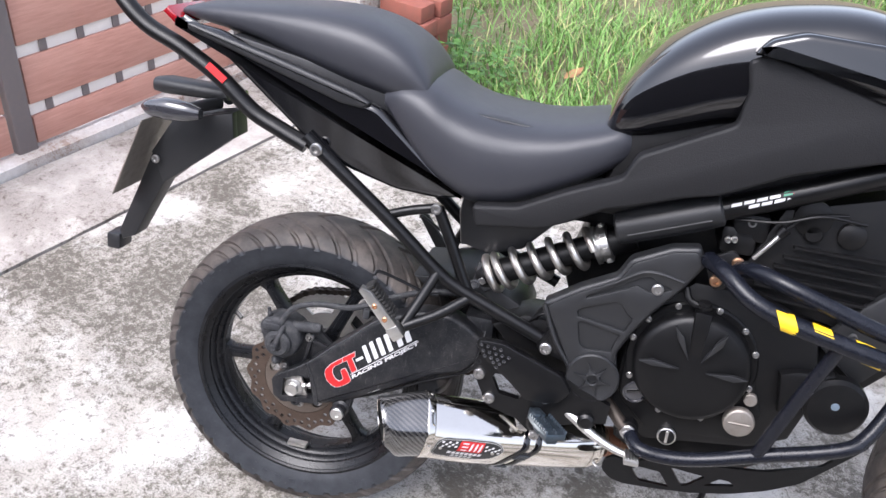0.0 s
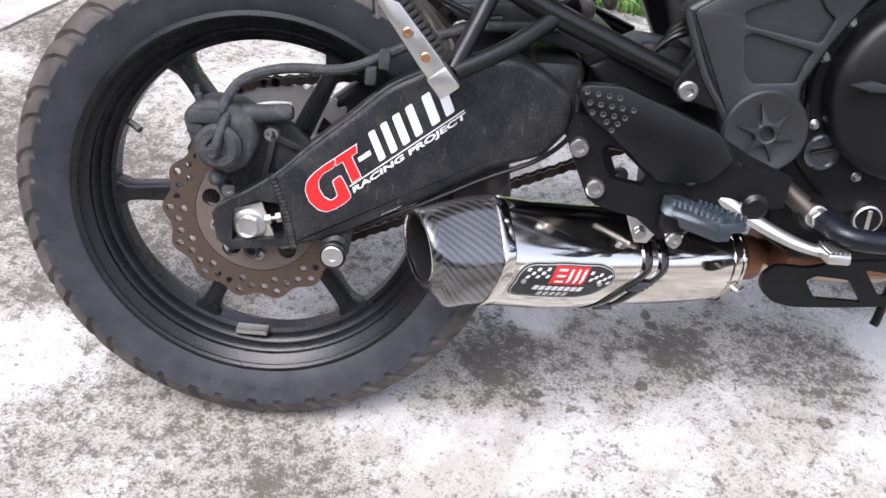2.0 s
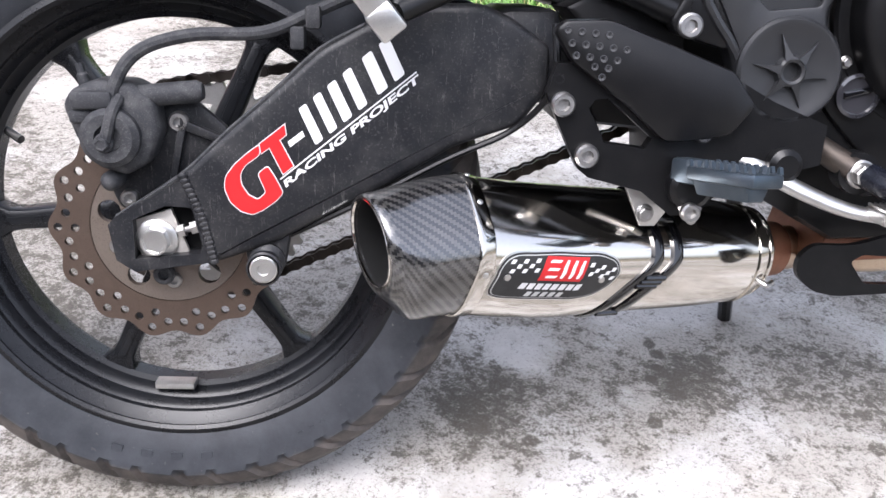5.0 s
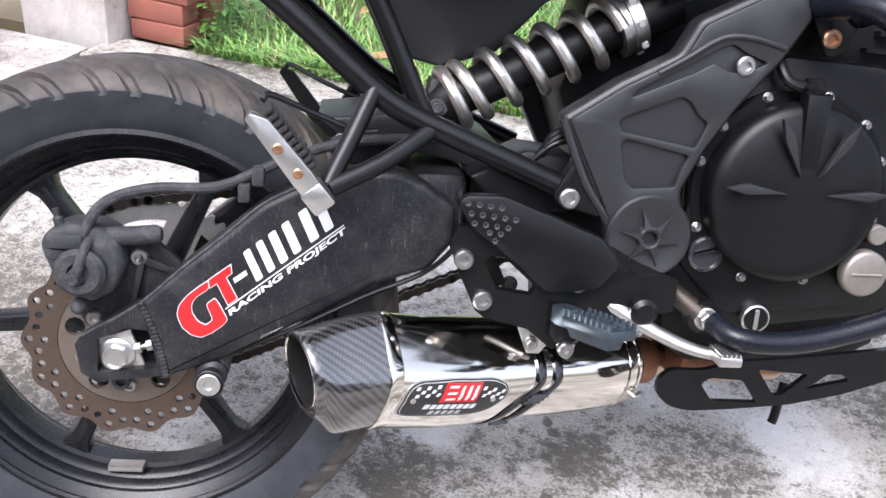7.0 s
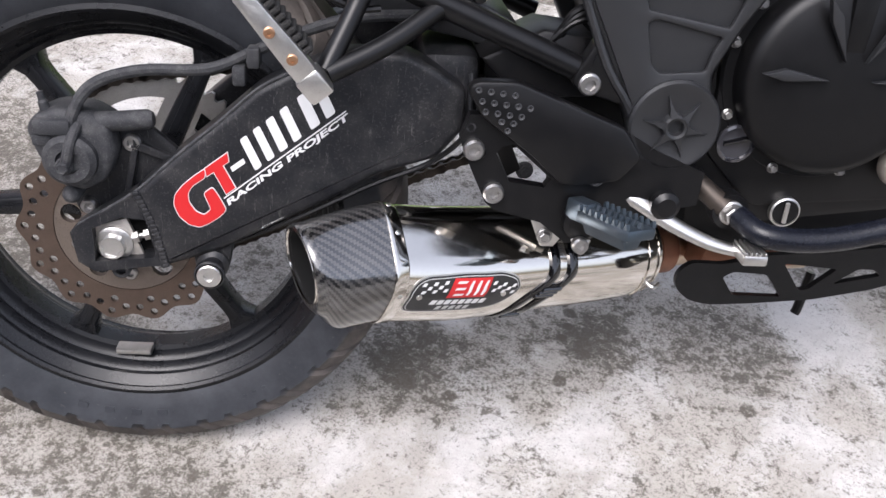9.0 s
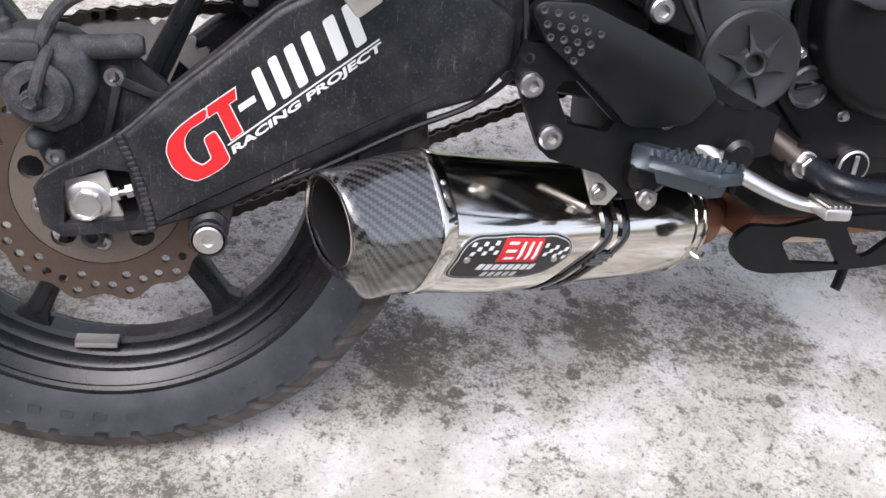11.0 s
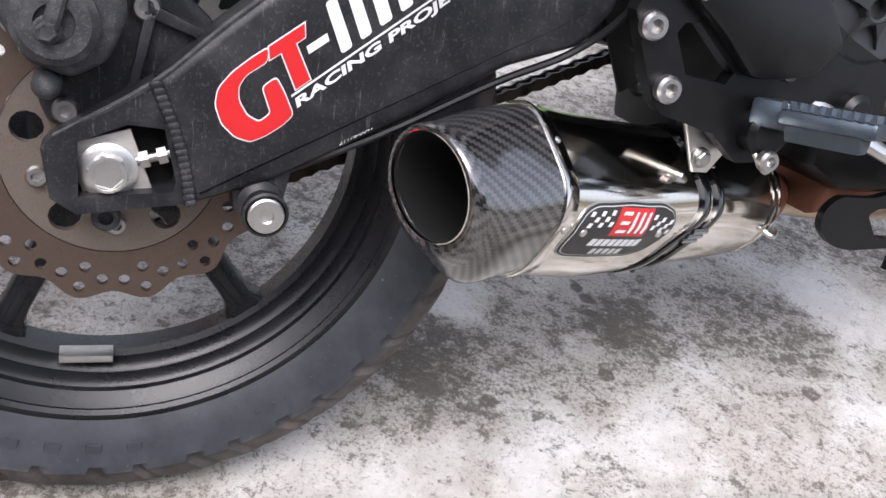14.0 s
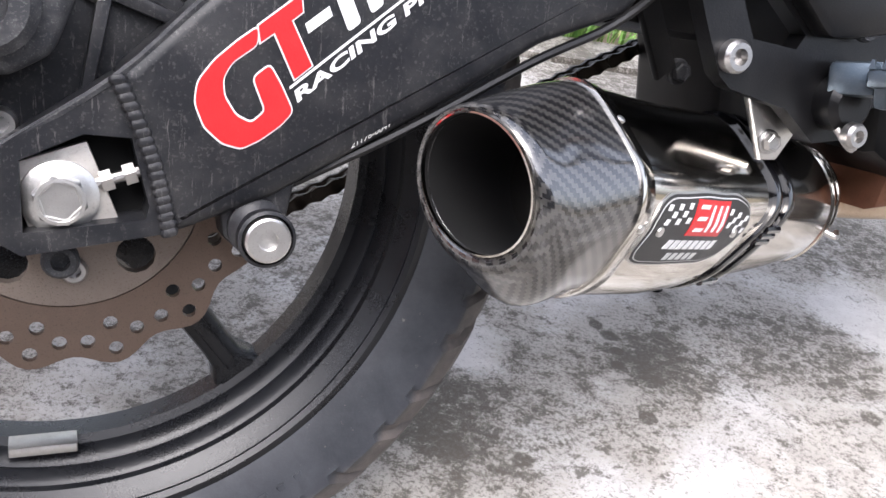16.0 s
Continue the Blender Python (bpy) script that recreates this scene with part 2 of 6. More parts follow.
M_CONC = concrete_material("weathered_concrete", (0.55, 0.535, 0.51), (0.40, 0.374, 0.335), (0.075, 0.066, 0.051), 0.95, 0.0,
                           ((0.68, 0.41, 0.12, 0.5), (0.60, 0.40, 0.10, 0.2), (0.755, 0.375, 0.06, 0.25), (0.31, 0.19, 0.11, 0.4), (0.22, 0.12, 0.10, 0.4), (0.24, 0.22, 0.09, 0.3), (0.49, 0.35, 0.06, 0.4),
                            (0.29, 0.325, 0.06, -0.55), (0.448, 0.285, 0.035, -0.6), (0.86, 0.53, 0.12, -0.5), (0.62, 0.17, 0.16, -0.35), (0.33, 0.03, 0.11, -0.3), (0.78, 0.20, 0.11, -0.3),
                            (0.338, 0.155, 0.012, 0.9), (0.73, 0.289, 0.016, 0.9), (0.473, 0.240, 0.012, 0.9),
                            (0.443, 0.400, 0.012, 1.0), (0.456, 0.380, 0.013, 0.9), (0.460, 0.352, 0.010, 0.8), (0.457, 0.325, 0.010, 1.0), (0.466, 0.295, 0.010, 0.8),
                            (-0.69, -0.06, 0.20, 0.3), (-0.40, -0.13, 0.14, -0.3), (-0.51, -0.30, 0.2, 0.2), (-0.84, 0.30, 0.2, 0.2)))
M_CONC2 = concrete_material("older_concrete", (0.47, 0.44, 0.41), (0.35, 0.32, 0.295), (0.12, 0.10, 0.085), 0.7, 7.0)
M_PLASTER = concrete_material("peeling_plaster", (0.66, 0.64, 0.62), (0.52, 0.48, 0.45), (0.24, 0.16, 0.12), 0.5, 3.0)


def wood_material():
    m = mat("brown_stained_board", (0.2, 0.1, 0.08), 0.6)
    g = noise_tex(m, 14, 6, 0.65, stretch=(9, 0.7, 9))
    f = noise_tex(m, 3, 3)
    c = mix(m, ramp(m, g, (0.35, 0.0), (0.7, 1.0)), (0.42, 0.205, 0.158), (0.54, 0.285, 0.225))
    wire(m, mix(m, ramp(m, f, (0.4, 0.0), (0.7, 0.5)), c, (0.50, 0.29, 0.23)), bsdf(m).inputs["Base Color"])
    bump(m, g, 0.4, 0.003)
    return m


M_WOOD = wood_material()
M_BRICK = worn("old_red_brick", (0.26, 0.085, 0.06), (0.16, 0.10, 0.08), 0.85, amount=0.8, scale=25, relief=0.8)
M_DARKWALL = worn("dark_house_wall", (0.075, 0.068, 0.062), (0.05, 0.045, 0.04), 0.8, amount=0.5, scale=6, grain=90)
M_GAPFILL = worn("limewash", (0.80, 0.77, 0.73), (0.6, 0.55, 0.5), 0.8, amount=0.3, scale=20, grain=200)
M_POST = worn("grey_metal_post", (0.16, 0.14, 0.14), (0.25, 0.2, 0.18), 0.6, amount=0.5)


def grass_material():
    m = mat("grass_blade", (0.1, 0.2, 0.03), 0.55)
    geo = nd(m, "ShaderNodeNewGeometry")
    c = ramp(m, geo.outputs["Random Per Island"], (0.0, (0.07, 0.16, 0.03)), (0.45, (0.15, 0.30, 0.06)),
             (0.85, (0.20, 0.37, 0.09)), (1.0, (0.55, 0.46, 0.22)))
    wire(m, c, bsdf(m).inputs["Base Color"])
    return m


M_GRASS = grass_material()
M_SOIL = worn("dry_soil", (0.13, 0.10, 0.065), (0.10, 0.13, 0.04), 0.95, amount=0.9, scale=9, grain=120, relief=1.0)
M_LEAF = mat("weed_leaf", (0.07, 0.17, 0.03), 0.5)
M_DEADLEAF = mat("dead_leaf", (0.33, 0.17, 0.08), 0.7)


# ---- mesh helpers ----
def link(name, bm, material, parent=None, label="", angle=35):
    bmesh.ops.recalc_face_normals(bm, faces=bm.faces[:])
    me = bpy.data.meshes.new(name)
    bm.to_mesh(me)
    bm.free()
    me.polygons.foreach_set("use_smooth", [True] * len(me.polygons))
    me.set_sharp_from_angle(angle=radians(angle))
    me.materials.append(material)
    ob = new(name, me)
    ob.parent = parent
    if label:
        tagged(ob, label)
    return ob


def part(name, bm, material, parent, label="", angle=35):
    return link(name, bm, material, parent, label, angle)


def share(ob, m, name=None):
    """Another object on the same mesh, under the same parent."""
    o = new(name or ob.name.split(".")[0], ob.data)
    o.parent = ob.parent
    o.matrix_local = m
    return o


def mirrored(ob, name=None):
    """The same part on the other flank."""
    return share(ob, Matrix.Diagonal((1, -1, 1, 1)), name)


def merge(bm, other, m=None):
    if m is not None:
        bmesh.ops.transform(other, matrix=m, verts=other.verts[:])
    me = bpy.data.meshes.new("tmp")
    other.to_mesh(me)
    other.free()
    bm.from_mesh(me)
    bpy.data.meshes.remove(me)
    return bm


def box(cx, cy, cz, sx, sy, sz, bev=0.0, seg=2):
    bm = bmesh.new()
    bmesh.ops.create_cube(bm, size=1, matrix=Matrix.LocRotScale((cx, cy, cz), None, (sx, sy, sz)))
    if bev:
        bmesh.ops.bevel(bm, geom=bm.edges[:], offset=bev, segments=seg, affect="EDGES", profile=0.5)
    return bm


def rounded(outline, r=0.006, n=3):
    """An outline with its corners rounded."""
    out = []
    k = len(outline)
    for i in range(k):
        p, a, b = Vector(outline[i]), Vector(outline[i - 1]), Vector(outline[(i + 1) % k])
        da, db = a - p, b - p
        t = min(r, da.length * 0.45, db.length * 0.45)
        s, e = p + da.normalized() * t, p + db.normalized() * t
        for j in range(n + 1):
            w = j / n
            out.append(s * (1 - w) ** 2 + p * 2 * w * (1 - w) + e * w * w)
    return [(v[0], v[1]) for v in out]


def prism(outline, y0, y1, bev=0.004, holes=(), shear=0.0, seg=2, fillet=0.0):
    """A plate with an outline in x and z, from y0 to y1; shear: its drift in y along x."""
    bm = bmesh.new()
    loops = [rounded(outline, fillet) if fillet else outline, *holes]
    edges = []
    for lp in loops:
        vs = [bm.verts.new((x, y0, z)) for x, z in lp]
        edges += [bm.edges.new((vs[i - 1], vs[i])) for i in range(len(vs))]
    if holes:
        bmesh.ops.triangle_fill(bm, use_beauty=True, edges=edges)
    else:
        bm.faces.new(bm.verts[:])
    ext = bmesh.ops.extrude_face_region(bm, geom=bm.faces[:])
    for v in ext["geom"]:
        if isinstance(v, bmesh.types.BMVert):
            v.co.y = y1
    bmesh.ops.recalc_face_normals(bm, faces=bm.faces[:])
    if bev:
        rim = []
        for e in bm.edges:
            if len(e.link_faces) == 2:
                flat = [abs(fc.normal.y) > 0.9 for fc in e.link_faces]
                if flat[0] != flat[1]:
                    rim.append(e)
        bmesh.ops.bevel(bm, geom=rim, offset=bev, segments=seg, affect="EDGES", profile=0.5)
    if shear:
        for v in bm.verts:
            v.co.y += shear * v.co.x
    return bm


def spline(pts, steps=6):
    """A smooth run of points through those given."""
    p = [Vector(q) for q in pts]
    if len(p) < 3:
        return p
    p = [p[0] * 2 - p[1], *p, p[-1] * 2 - p[-2]]
    out = []
    for i in range(1, len(p) - 2):
        for j in range(steps):
            t = j / steps
            out.append(0.5 * (2 * p[i] + (p[i + 1] - p[i - 1]) * t + (2 * p[i - 1] - 5 * p[i] + 4 * p[i + 1] - p[i + 2]) * t * t
                              + (3 * p[i] - p[i - 1] - 3 * p[i + 1] + p[i + 2]) * t ** 3))
    out.append(p[-2])
    return out


def tube(pts, r, n=12, steps=6, squash=1.0, caps=True):
    run = spline(pts, steps)
    bm = bmesh.new()
    rings = []
    side = None
    for i, p in enumerate(run):
        d = (run[min(i + 1, len(run) - 1)] - run[max(i - 1, 0)]).normalized()
        if side is None:
            side = d.orthogonal().normalized()
        side = (side - d * side.dot(d)).normalized()
        up = d.cross(side)
        rad = r[0] + (r[1] - r[0]) * i / (len(run) - 1) if isinstance(r, tuple) else r
        rings.append([bm.verts.new(p + side * math.cos(2 * math.pi * k / n) * rad + up * math.sin(2 * math.pi * k / n) * rad * squash)
                      for k in range(n)])
    for a, b in zip(rings, rings[1:]):
        for k in range(n):
            bm.faces.new((a[k], a[(k + 1) % n], b[(k + 1) % n], b[k]))
    if caps:
        bm.faces.new(rings[0])
        bm.faces.new(rings[-1])
    return bm


def lathe(profile, at=(0, 0, 0), axis=(0, -1, 0), n=32, closed=False):
    """Turned about an axis through a place: rows of (way along the axis, radius)."""
    d = Vector(axis).normalized()
    s = d.orthogonal().normalized()
    u = d.cross(s)
    bm = bmesh.new()
    rings = []
    for a, r in profile:
        c = Vector(at) + d * a
        if r < 1e-6:
            rings.append([bm.verts.new(c)])
        else:
            rings.append([bm.verts.new(c + (s * math.cos(2 * math.pi * k / n) + u * math.sin(2 * math.pi * k / n)) * r) for k in range(n)])
    pairs = list(zip(rings, rings[1:])) + ([(rings[-1], rings[0])] if closed else [])
    for a, b in pairs:
        for k in range(n):
            k2 = (k + 1) % n
            if len(a) == 1 and len(b) > 1:
                bm.faces.new((a[0], b[k2], b[k]))
            elif len(b) == 1 and len(a) > 1:
                bm.faces.new((a[k], a[k2], b[0]))
            elif len(a) > 1:
                bm.faces.new((a[k], a[k2], b[k2], b[k]))
    return bm


def loft(rings, cap0=True, cap1=True):
    """A skin over rings of equally many points, with lengths as its UV."""
    bm = bmesh.new()
    uv = bm.loops.layers.uv.new("uv")
    vs = [[bm.verts.new(p) for p in r] for r in rings]
    n = len(rings[0])
    along = [0.0]
    for a, b in zip(rings, rings[1:]):
        along.append(along[-1] + sum((Vector(p) - Vector(q)).length for p, q in zip(a, b)) / n)
    mid = rings[len(rings) // 2]
    around = [0.0]
    for k in range(n):
        around.append(around[-1] + (Vector(mid[k]) - Vector(mid[(k + 1) % n])).length)
    for i in range(len(vs) - 1):
        for k in range(n):
            k2 = (k + 1) % n
            fc = bm.faces.new((vs[i][k], vs[i][k2], vs[i + 1][k2], vs[i + 1][k]))
            for lp, co in zip(fc.loops, ((around[k], along[i]), (around[k + 1], along[i]), (around[k + 1], along[i + 1]), (around[k], along[i + 1]))):
                lp[uv].uv = co
    if cap0:
        bm.faces.new(vs[0])
    if cap1:
        bm.faces.new(vs[-1])
    return bm


def hull(stations, n=28, power=2.6):
    """A body along x: rows of (x, half width, bottom, top)."""
    rings = []
    for x, w, b, t in stations:
        ring = []
        for k in range(n):
            a = 2 * math.pi * k / n
            c, s = math.cos(a), math.sin(a)
            ring.append((x, w * math.copysign(abs(c) ** (2 / power), c), (b + t) / 2 + (t - b) / 2 * math.copysign(abs(s) ** (2 / power), s)))
        rings.append(ring)
    return loft(rings)


def cut(stations, steps=6):
    """Stations filled in smoothly."""
    return [tuple(v) for v in (np.array(q) for q in smooth_rows(stations, steps))]


def smooth_rows(rows, steps):
    p = [np.array(r, float) for r in rows]
    p = [2 * p[0] - p[1], *p, 2 * p[-1] - p[-2]]
    out = []
    for i in range(1, len(p) - 2):
        for j in range(steps):
            t = j / steps
            out.append(0.5 * (2 * p[i] + (p[i + 1] - p[i - 1]) * t + (2 * p[i - 1] - 5 * p[i] + 4 * p[i + 1] - p[i + 2]) * t * t
                              + (3 * p[i] - p[i - 1] - 3 * p[i + 1] + p[i + 2]) * t ** 3))
    out.append(p[-2])
    return out


def bolt_mesh(r, h=0.006, hexed=False):
    """A bolt head that stands out towards -y, with a socket, or a hexagon on a flange."""
    if hexed:
        bm = lathe([(0, 0), (0, r), (h * 0.25, r), (h * 0.35, r * 0.85), (h * 0.35, 0)], n=20)
        merge(bm, lathe([(h * 0.3, 0), (h * 0.3, r * 0.74), (h * 0.9, r * 0.74), (h, r * 0.62), (h, r * 0.5), (h * 0.93, r * 0.46), (h * 0.93, 0)], n=6))
        return bm
    bm = lathe([(0, 0), (0, r), (h * 0.7, r), (h, r * 0.82), (h, r * 0.5)], n=18)
    return merge(bm, lathe([(h, r * 0.55), (h * 0.35, r * 0.5), (h * 0.35, 0)], n=6))


def bolt(parent, x, y, z, r=0.007, h=0.006, hexed=False, material=None, name="bolt", label=""):
    bm = bolt_mesh(r, h, hexed)
    bmesh.ops.translate(bm, vec=(x, y, z), verts=bm.verts[:])
    return part(name, bm, material or M_BOLT, parent, label, 30)


# ---- the yard: its own axes, turned against the motorcycle ----
YARD = pose(0, 0, 0, 0, 0, -21.7)


def yard(name, bm, material, label="", category="", kind="", group="", angle=35):
    ob = link(name, bm, material, None, "", angle)
    ob.matrix_world = YARD
    return tagged(ob, label, category, group, kind)


def rough_box(x0, x1, y0, y1, z0, z1, bev=0.01):
    return box((x0 + x1) / 2, (y0 + y1) / 2, (z0 + z1) / 2, x1 - x0, y1 - y0, z1 - z0, bev)


JOINT_U, GRASS_V, FENCE_U = -1.165, 1.60, -1.665


def slab(x0, x1, y0, y1, step=0.05, top=0.0):
    """A concrete slab with a slightly uneven, chipped top edge."""
    bm = bmesh.new()
    nx, ny = max(2, int((x1 - x0) / step)), max(2, int((y1 - y0) / step))
    grid = []
    for i in range(nx + 1):
        row = []
        for j in range(ny + 1):
            x, y = x0 + (x1 - x0) * i / nx, y0 + (y1 - y0) * j / ny
            z = top + 0.003 * noise.noise((x * 3, y * 3, 0.3)) + 0.0012 * noise.noise((x * 17, y * 17, 1.3))
            if i in (0, nx):
                x += 0.004 * noise.noise((y * 20, 2.0, 0))
                z -= 0.004
            row.append(bm.verts.new((x, y, z)))
        grid.append(row)
    for i in range(nx):
        for j in range(ny):
            bm.faces.new((grid[i][j], grid[i + 1][j], grid[i + 1][j + 1], grid[i][j + 1]))
    rim = [e for e in bm.edges if e.is_boundary]
    ext = bmesh.ops.extrude_edge_only(bm, edges=rim)
    for v in ext["geom"]:
        if isinstance(v, bmesh.types.BMVert):
            v.co.z = -0.08
    return bm


far = bmesh.new()
bmesh.ops.create_grid(far, x_segments=40, y_segments=40, size=300)
for v in far.verts:
    v.co.z = -0.06
ground = yard("ground", far, M_SOIL, "dry soil ground with thin grass around the yard", "ground", "structure")
pavement = yard("pavement", slab(JOINT_U + 0.006, 5.0, -5.0, 1.42), M_CONC, "weathered white-grey concrete slab with dark stains", "concrete slab", "structure")
yard("pavement_2", slab(FENCE_U + 0.077, JOINT_U - 0.006, -5.0, 1.5, 0.06, 0.002), M_CONC2, "older grey concrete strip beside the fence", "concrete slab", "structure")
yard("kerb", slab(JOINT_U + 0.02, 5.0, 1.43, GRASS_V, 0.06, 0.012), M_CONC, "pale concrete edge along the grass", "kerb", "structure")
yard("outer_pavement", slab(-7.0, FENCE_U - 0.06, -5.0, 1.55, 0.25, 0.0), M_PLASTER, "pale concrete beyond the fence", "pavement", "structure")

# fence: boards on posts, over a low sill
sill = yard("sill", slab(FENCE_U - 0.05, FENCE_U + 0.07, -5.0, 1.5, 0.05, 0.035), M_PLASTER, "whitewashed low concrete sill under the fence", "sill", "structure")


def make_fence():
    fence = new("fence")
    fence.matrix_world = YARD
    tagged(fence, "reddish-brown horizontal board fence with dark spacer blocks", "fence")
    for v0, v1 in ((0.49, 1.52), (-2.2, 0.40)):
        for k in range(5):
            z = -0.015 + 0.2 * k
            bm = rough_box(FENCE_U - 0.012, FENCE_U + 0.012, v0, v1, max(z, 0.045), z + (0.156 if v0 > 0 else 0.19), 0.004)
            part("board", bm, M_WOOD, fence)
            if v0 > 0 and k < 4:
                # near-white strip added in each gap, in place of the sunlit ground beyond
                part("backing_strip", rough_box(FENCE_U - 0.0115, FENCE_U - 0.002, v0, v1, z + 0.1570, z + 0.1990, 0.0), M_GAPFILL, fence, "pale strip added in place of the bright ground behind the gap")
                for j in range(7):
                    v = v0 + 0.06 + 0.142 * j + 0.02 * (k % 2)
                    part("spacer_block", rough_box(FENCE_U - 0.0015, FENCE_U + 0.004, v, v + 0.028, z + 0.1575, z + 0.1985, 0.002), M_POST, fence, "dark spacer block")
    for v in (0.445, -2.25):
        part("post", rough_box(FENCE_U - 0.03, FENCE_U + 0.025, v - 0.035, v + 0.035, 0.03, 1.25, 0.006), M_POST, fence, "grey metal post")
    return fence


make_fence()

pillar = yard("pillar", rough_box(-1.42, -1.12, 1.53, 1.83, -0.05, 1.5, 0.015), M_PLASTER, "whitewashed pillar with peeling stained plaster", "pillar", "structure")


def make_bricks():
    one = None
    rng = random.Random(4)
    for row in range(6):
        for k in range(2):
            bm = rough_box(-0.095, 0.095, -0.045, 0.045, 0, 0.062, 0.006)
            m = YARD @ pose(-1.005 + 0.015 * rng.uniform(-1, 1), 1.67 + 0.1 * k, 0.01 + 0.064 * row, 0, 0, rng.uniform(-5, 5))
            if one is None:
                one = link("brick", bm, M_BRICK)
                tagged(one, "old red clay brick in a loose stack", "brick", "stacked bricks beside the pillar")
                one.matrix_world = m
            else:
                bm.free()
                copy_thing(one, m)


make_bricks()


def make_grass():
    """Long uneven grass behind the concrete edge."""
    rng = random.Random(7)
    verts, faces = [], []
    for _ in range(44000):
        u = rng.uniform(-2.0, 3.2)
        v = GRASS_V + rng.random() ** 1.6 * 4.2
        if noise.noise((u * 2.2, v * 2.2, 0)) < -0.28 and rng.random() < 0.7:
            continue
        if (u < -0.88 and v < 1.9) or (u < -1.1 and v < 2.0):
            continue
        h = rng.uniform(0.07, 0.20) * (0.75 + 0.5 * noise.noise((u * 1.4, v * 1.4, 5)))
        a = rng.uniform(0, 2 * math.pi)
        lean_x, lean_y = math.cos(a), math.sin(a)
        if v < GRASS_V + 0.12:
            lean_y -= 0.7
        bend = rng.uniform(0.25, 1.1) * h
        w = rng.uniform(0.0016, 0.0036)
        px, py = -math.sin(a) * w, math.cos(a) * w
        z0, n0 = 0.0, len(verts)
        for q, (t, wide) in enumerate(((0, 1.0), (0.4, 0.9), (0.75, 0.6), (1.0, 0.08))):
            x, y, z = u + lean_x * bend * t * t, v + lean_y * bend * t * t, z0 + h * (t - 0.25 * t * t)
            verts += [(x - px * wide, y - py * wide, z), (x + px * wide, y + py * wide, z)]
        for q in range(3):
            b = n0 + 2 * q
            faces.append((b, b + 1, b + 3, b + 2))
    me = bpy.data.meshes.new("grass")
    me.from_pydata(verts, [], faces)
    me.materials.append(M_GRASS)
    ob = new("grass", me)
    ob.matrix_world = YARD
    return tagged(ob, "long uneven green grass with dry straw blades", "grass", kind="stuff")


make_grass()


def make_weed(u, v, n, h, seed):
    """A leafy weed: stalks with small pointed leaves."""
    rng = random.Random(seed)
    bm = bmesh.new()
    for _ in range(n):
        a, r, z = rng.uniform(0, 6.28), rng.uniform(0, 0.10), rng.uniform(0.02, h)
        c = Vector((u + r * math.cos(a), v + r * math.sin(a), z))
        d = Vector((math.cos(a), math.sin(a), rng.uniform(-0.2, 0.6))).normalized()
        w = d.cross(Vector((0, 0, 1))).normalized()
        ln = rng.uniform(0.02, 0.045)
        pts = [c, c + d * ln * 0.5 + w * ln * 0.28, c + d * ln + Vector((0, 0, -0.006)), c + d * ln * 0.5 - w * ln * 0.28]
        bm.faces.new([bm.verts.new(p) for p in pts])
    for _ in range(7):
        a = rng.uniform(0, 6.28)
        merge(bm, tube([(u, v, 0), (u + 0.04 * math.cos(a), v + 0.04 * math.sin(a), h * 0.6), (u + 0.07 * math.cos(a), v + 0.07 * math.sin(a), h)], 0.0015, 5, 3))
    return yard("weed", bm, M_LEAF, "leafy green weed beside the bricks", "weed", "stuff")


for u, v, n, h, seed in ((-0.84, 1.72, 130, 0.26, 1), (-0.93, 1.90, 150, 0.34, 2), (-0.76, 1.95, 90, 0.2, 3)):
    make_weed(u, v, n, h, seed)
for u, v, a in ((-0.25, 2.9, 20), (0.45, 2.35, 120), (-0.55, 2.2, 70), (-0.35, 1.75, 10), (0.9, 2.7, 200)):
    lf = bmesh.new()
    for q in ((-0.05, 0, 0.0), (-0.015, -0.022, 0.008), (0.03, -0.014, 0.006), (0.06, 0, 0.016), (0.03, 0.016, 0.010), (-0.015, 0.022, 0.006)):
        lf.verts.new(q)
    lf.verts.ensure_lookup_table()
    lf.faces.new(lf.verts[:])
    ext = bmesh.ops.extrude_face_region(lf, geom=lf.faces[:])
    for q in ext["geom"]:
        if isinstance(q, bmesh.types.BMVert):
            q.co.z += 0.0012
    ob = link("dead_leaf", lf, M_DEADLEAF)
    ob.matrix_world = YARD @ pose(u, v, 0.05, 12, -8, a)
    tagged(ob, "curled brown dead leaf lying in the grass", "leaf", "dead leaves")
# unseen wall added behind the camera, so that glossy flanks reflect something dark
yard("house_wall", rough_box(-7.0, 8.0, -5.0, -4.75, 0.0, 3.0, 0.02), M_DARKWALL, "unseen dark grey wall added behind the camera to darken reflections", "wall", "structure")
lawn = yard("lawn_soil", slab(-2.1, 5.0, GRASS_V + 0.003, 9.0, 0.3, -0.004), M_SOIL, "brown soil under the grass", "soil", "structure")


# ---- the motorcycle, on its side stand: built upright, then leaned to its left ----
LEAN_DEG = 14.3
bike = new("motorcycle")
bike.matrix_world = pose(-0.004, -0.008, -0.0076, -LEAN_DEG)
tagged(bike, "black adventure motorcycle with a polished steel muffler, leaning on its stand", "motorcycle")
AX, AZ = 0.0, 0.305


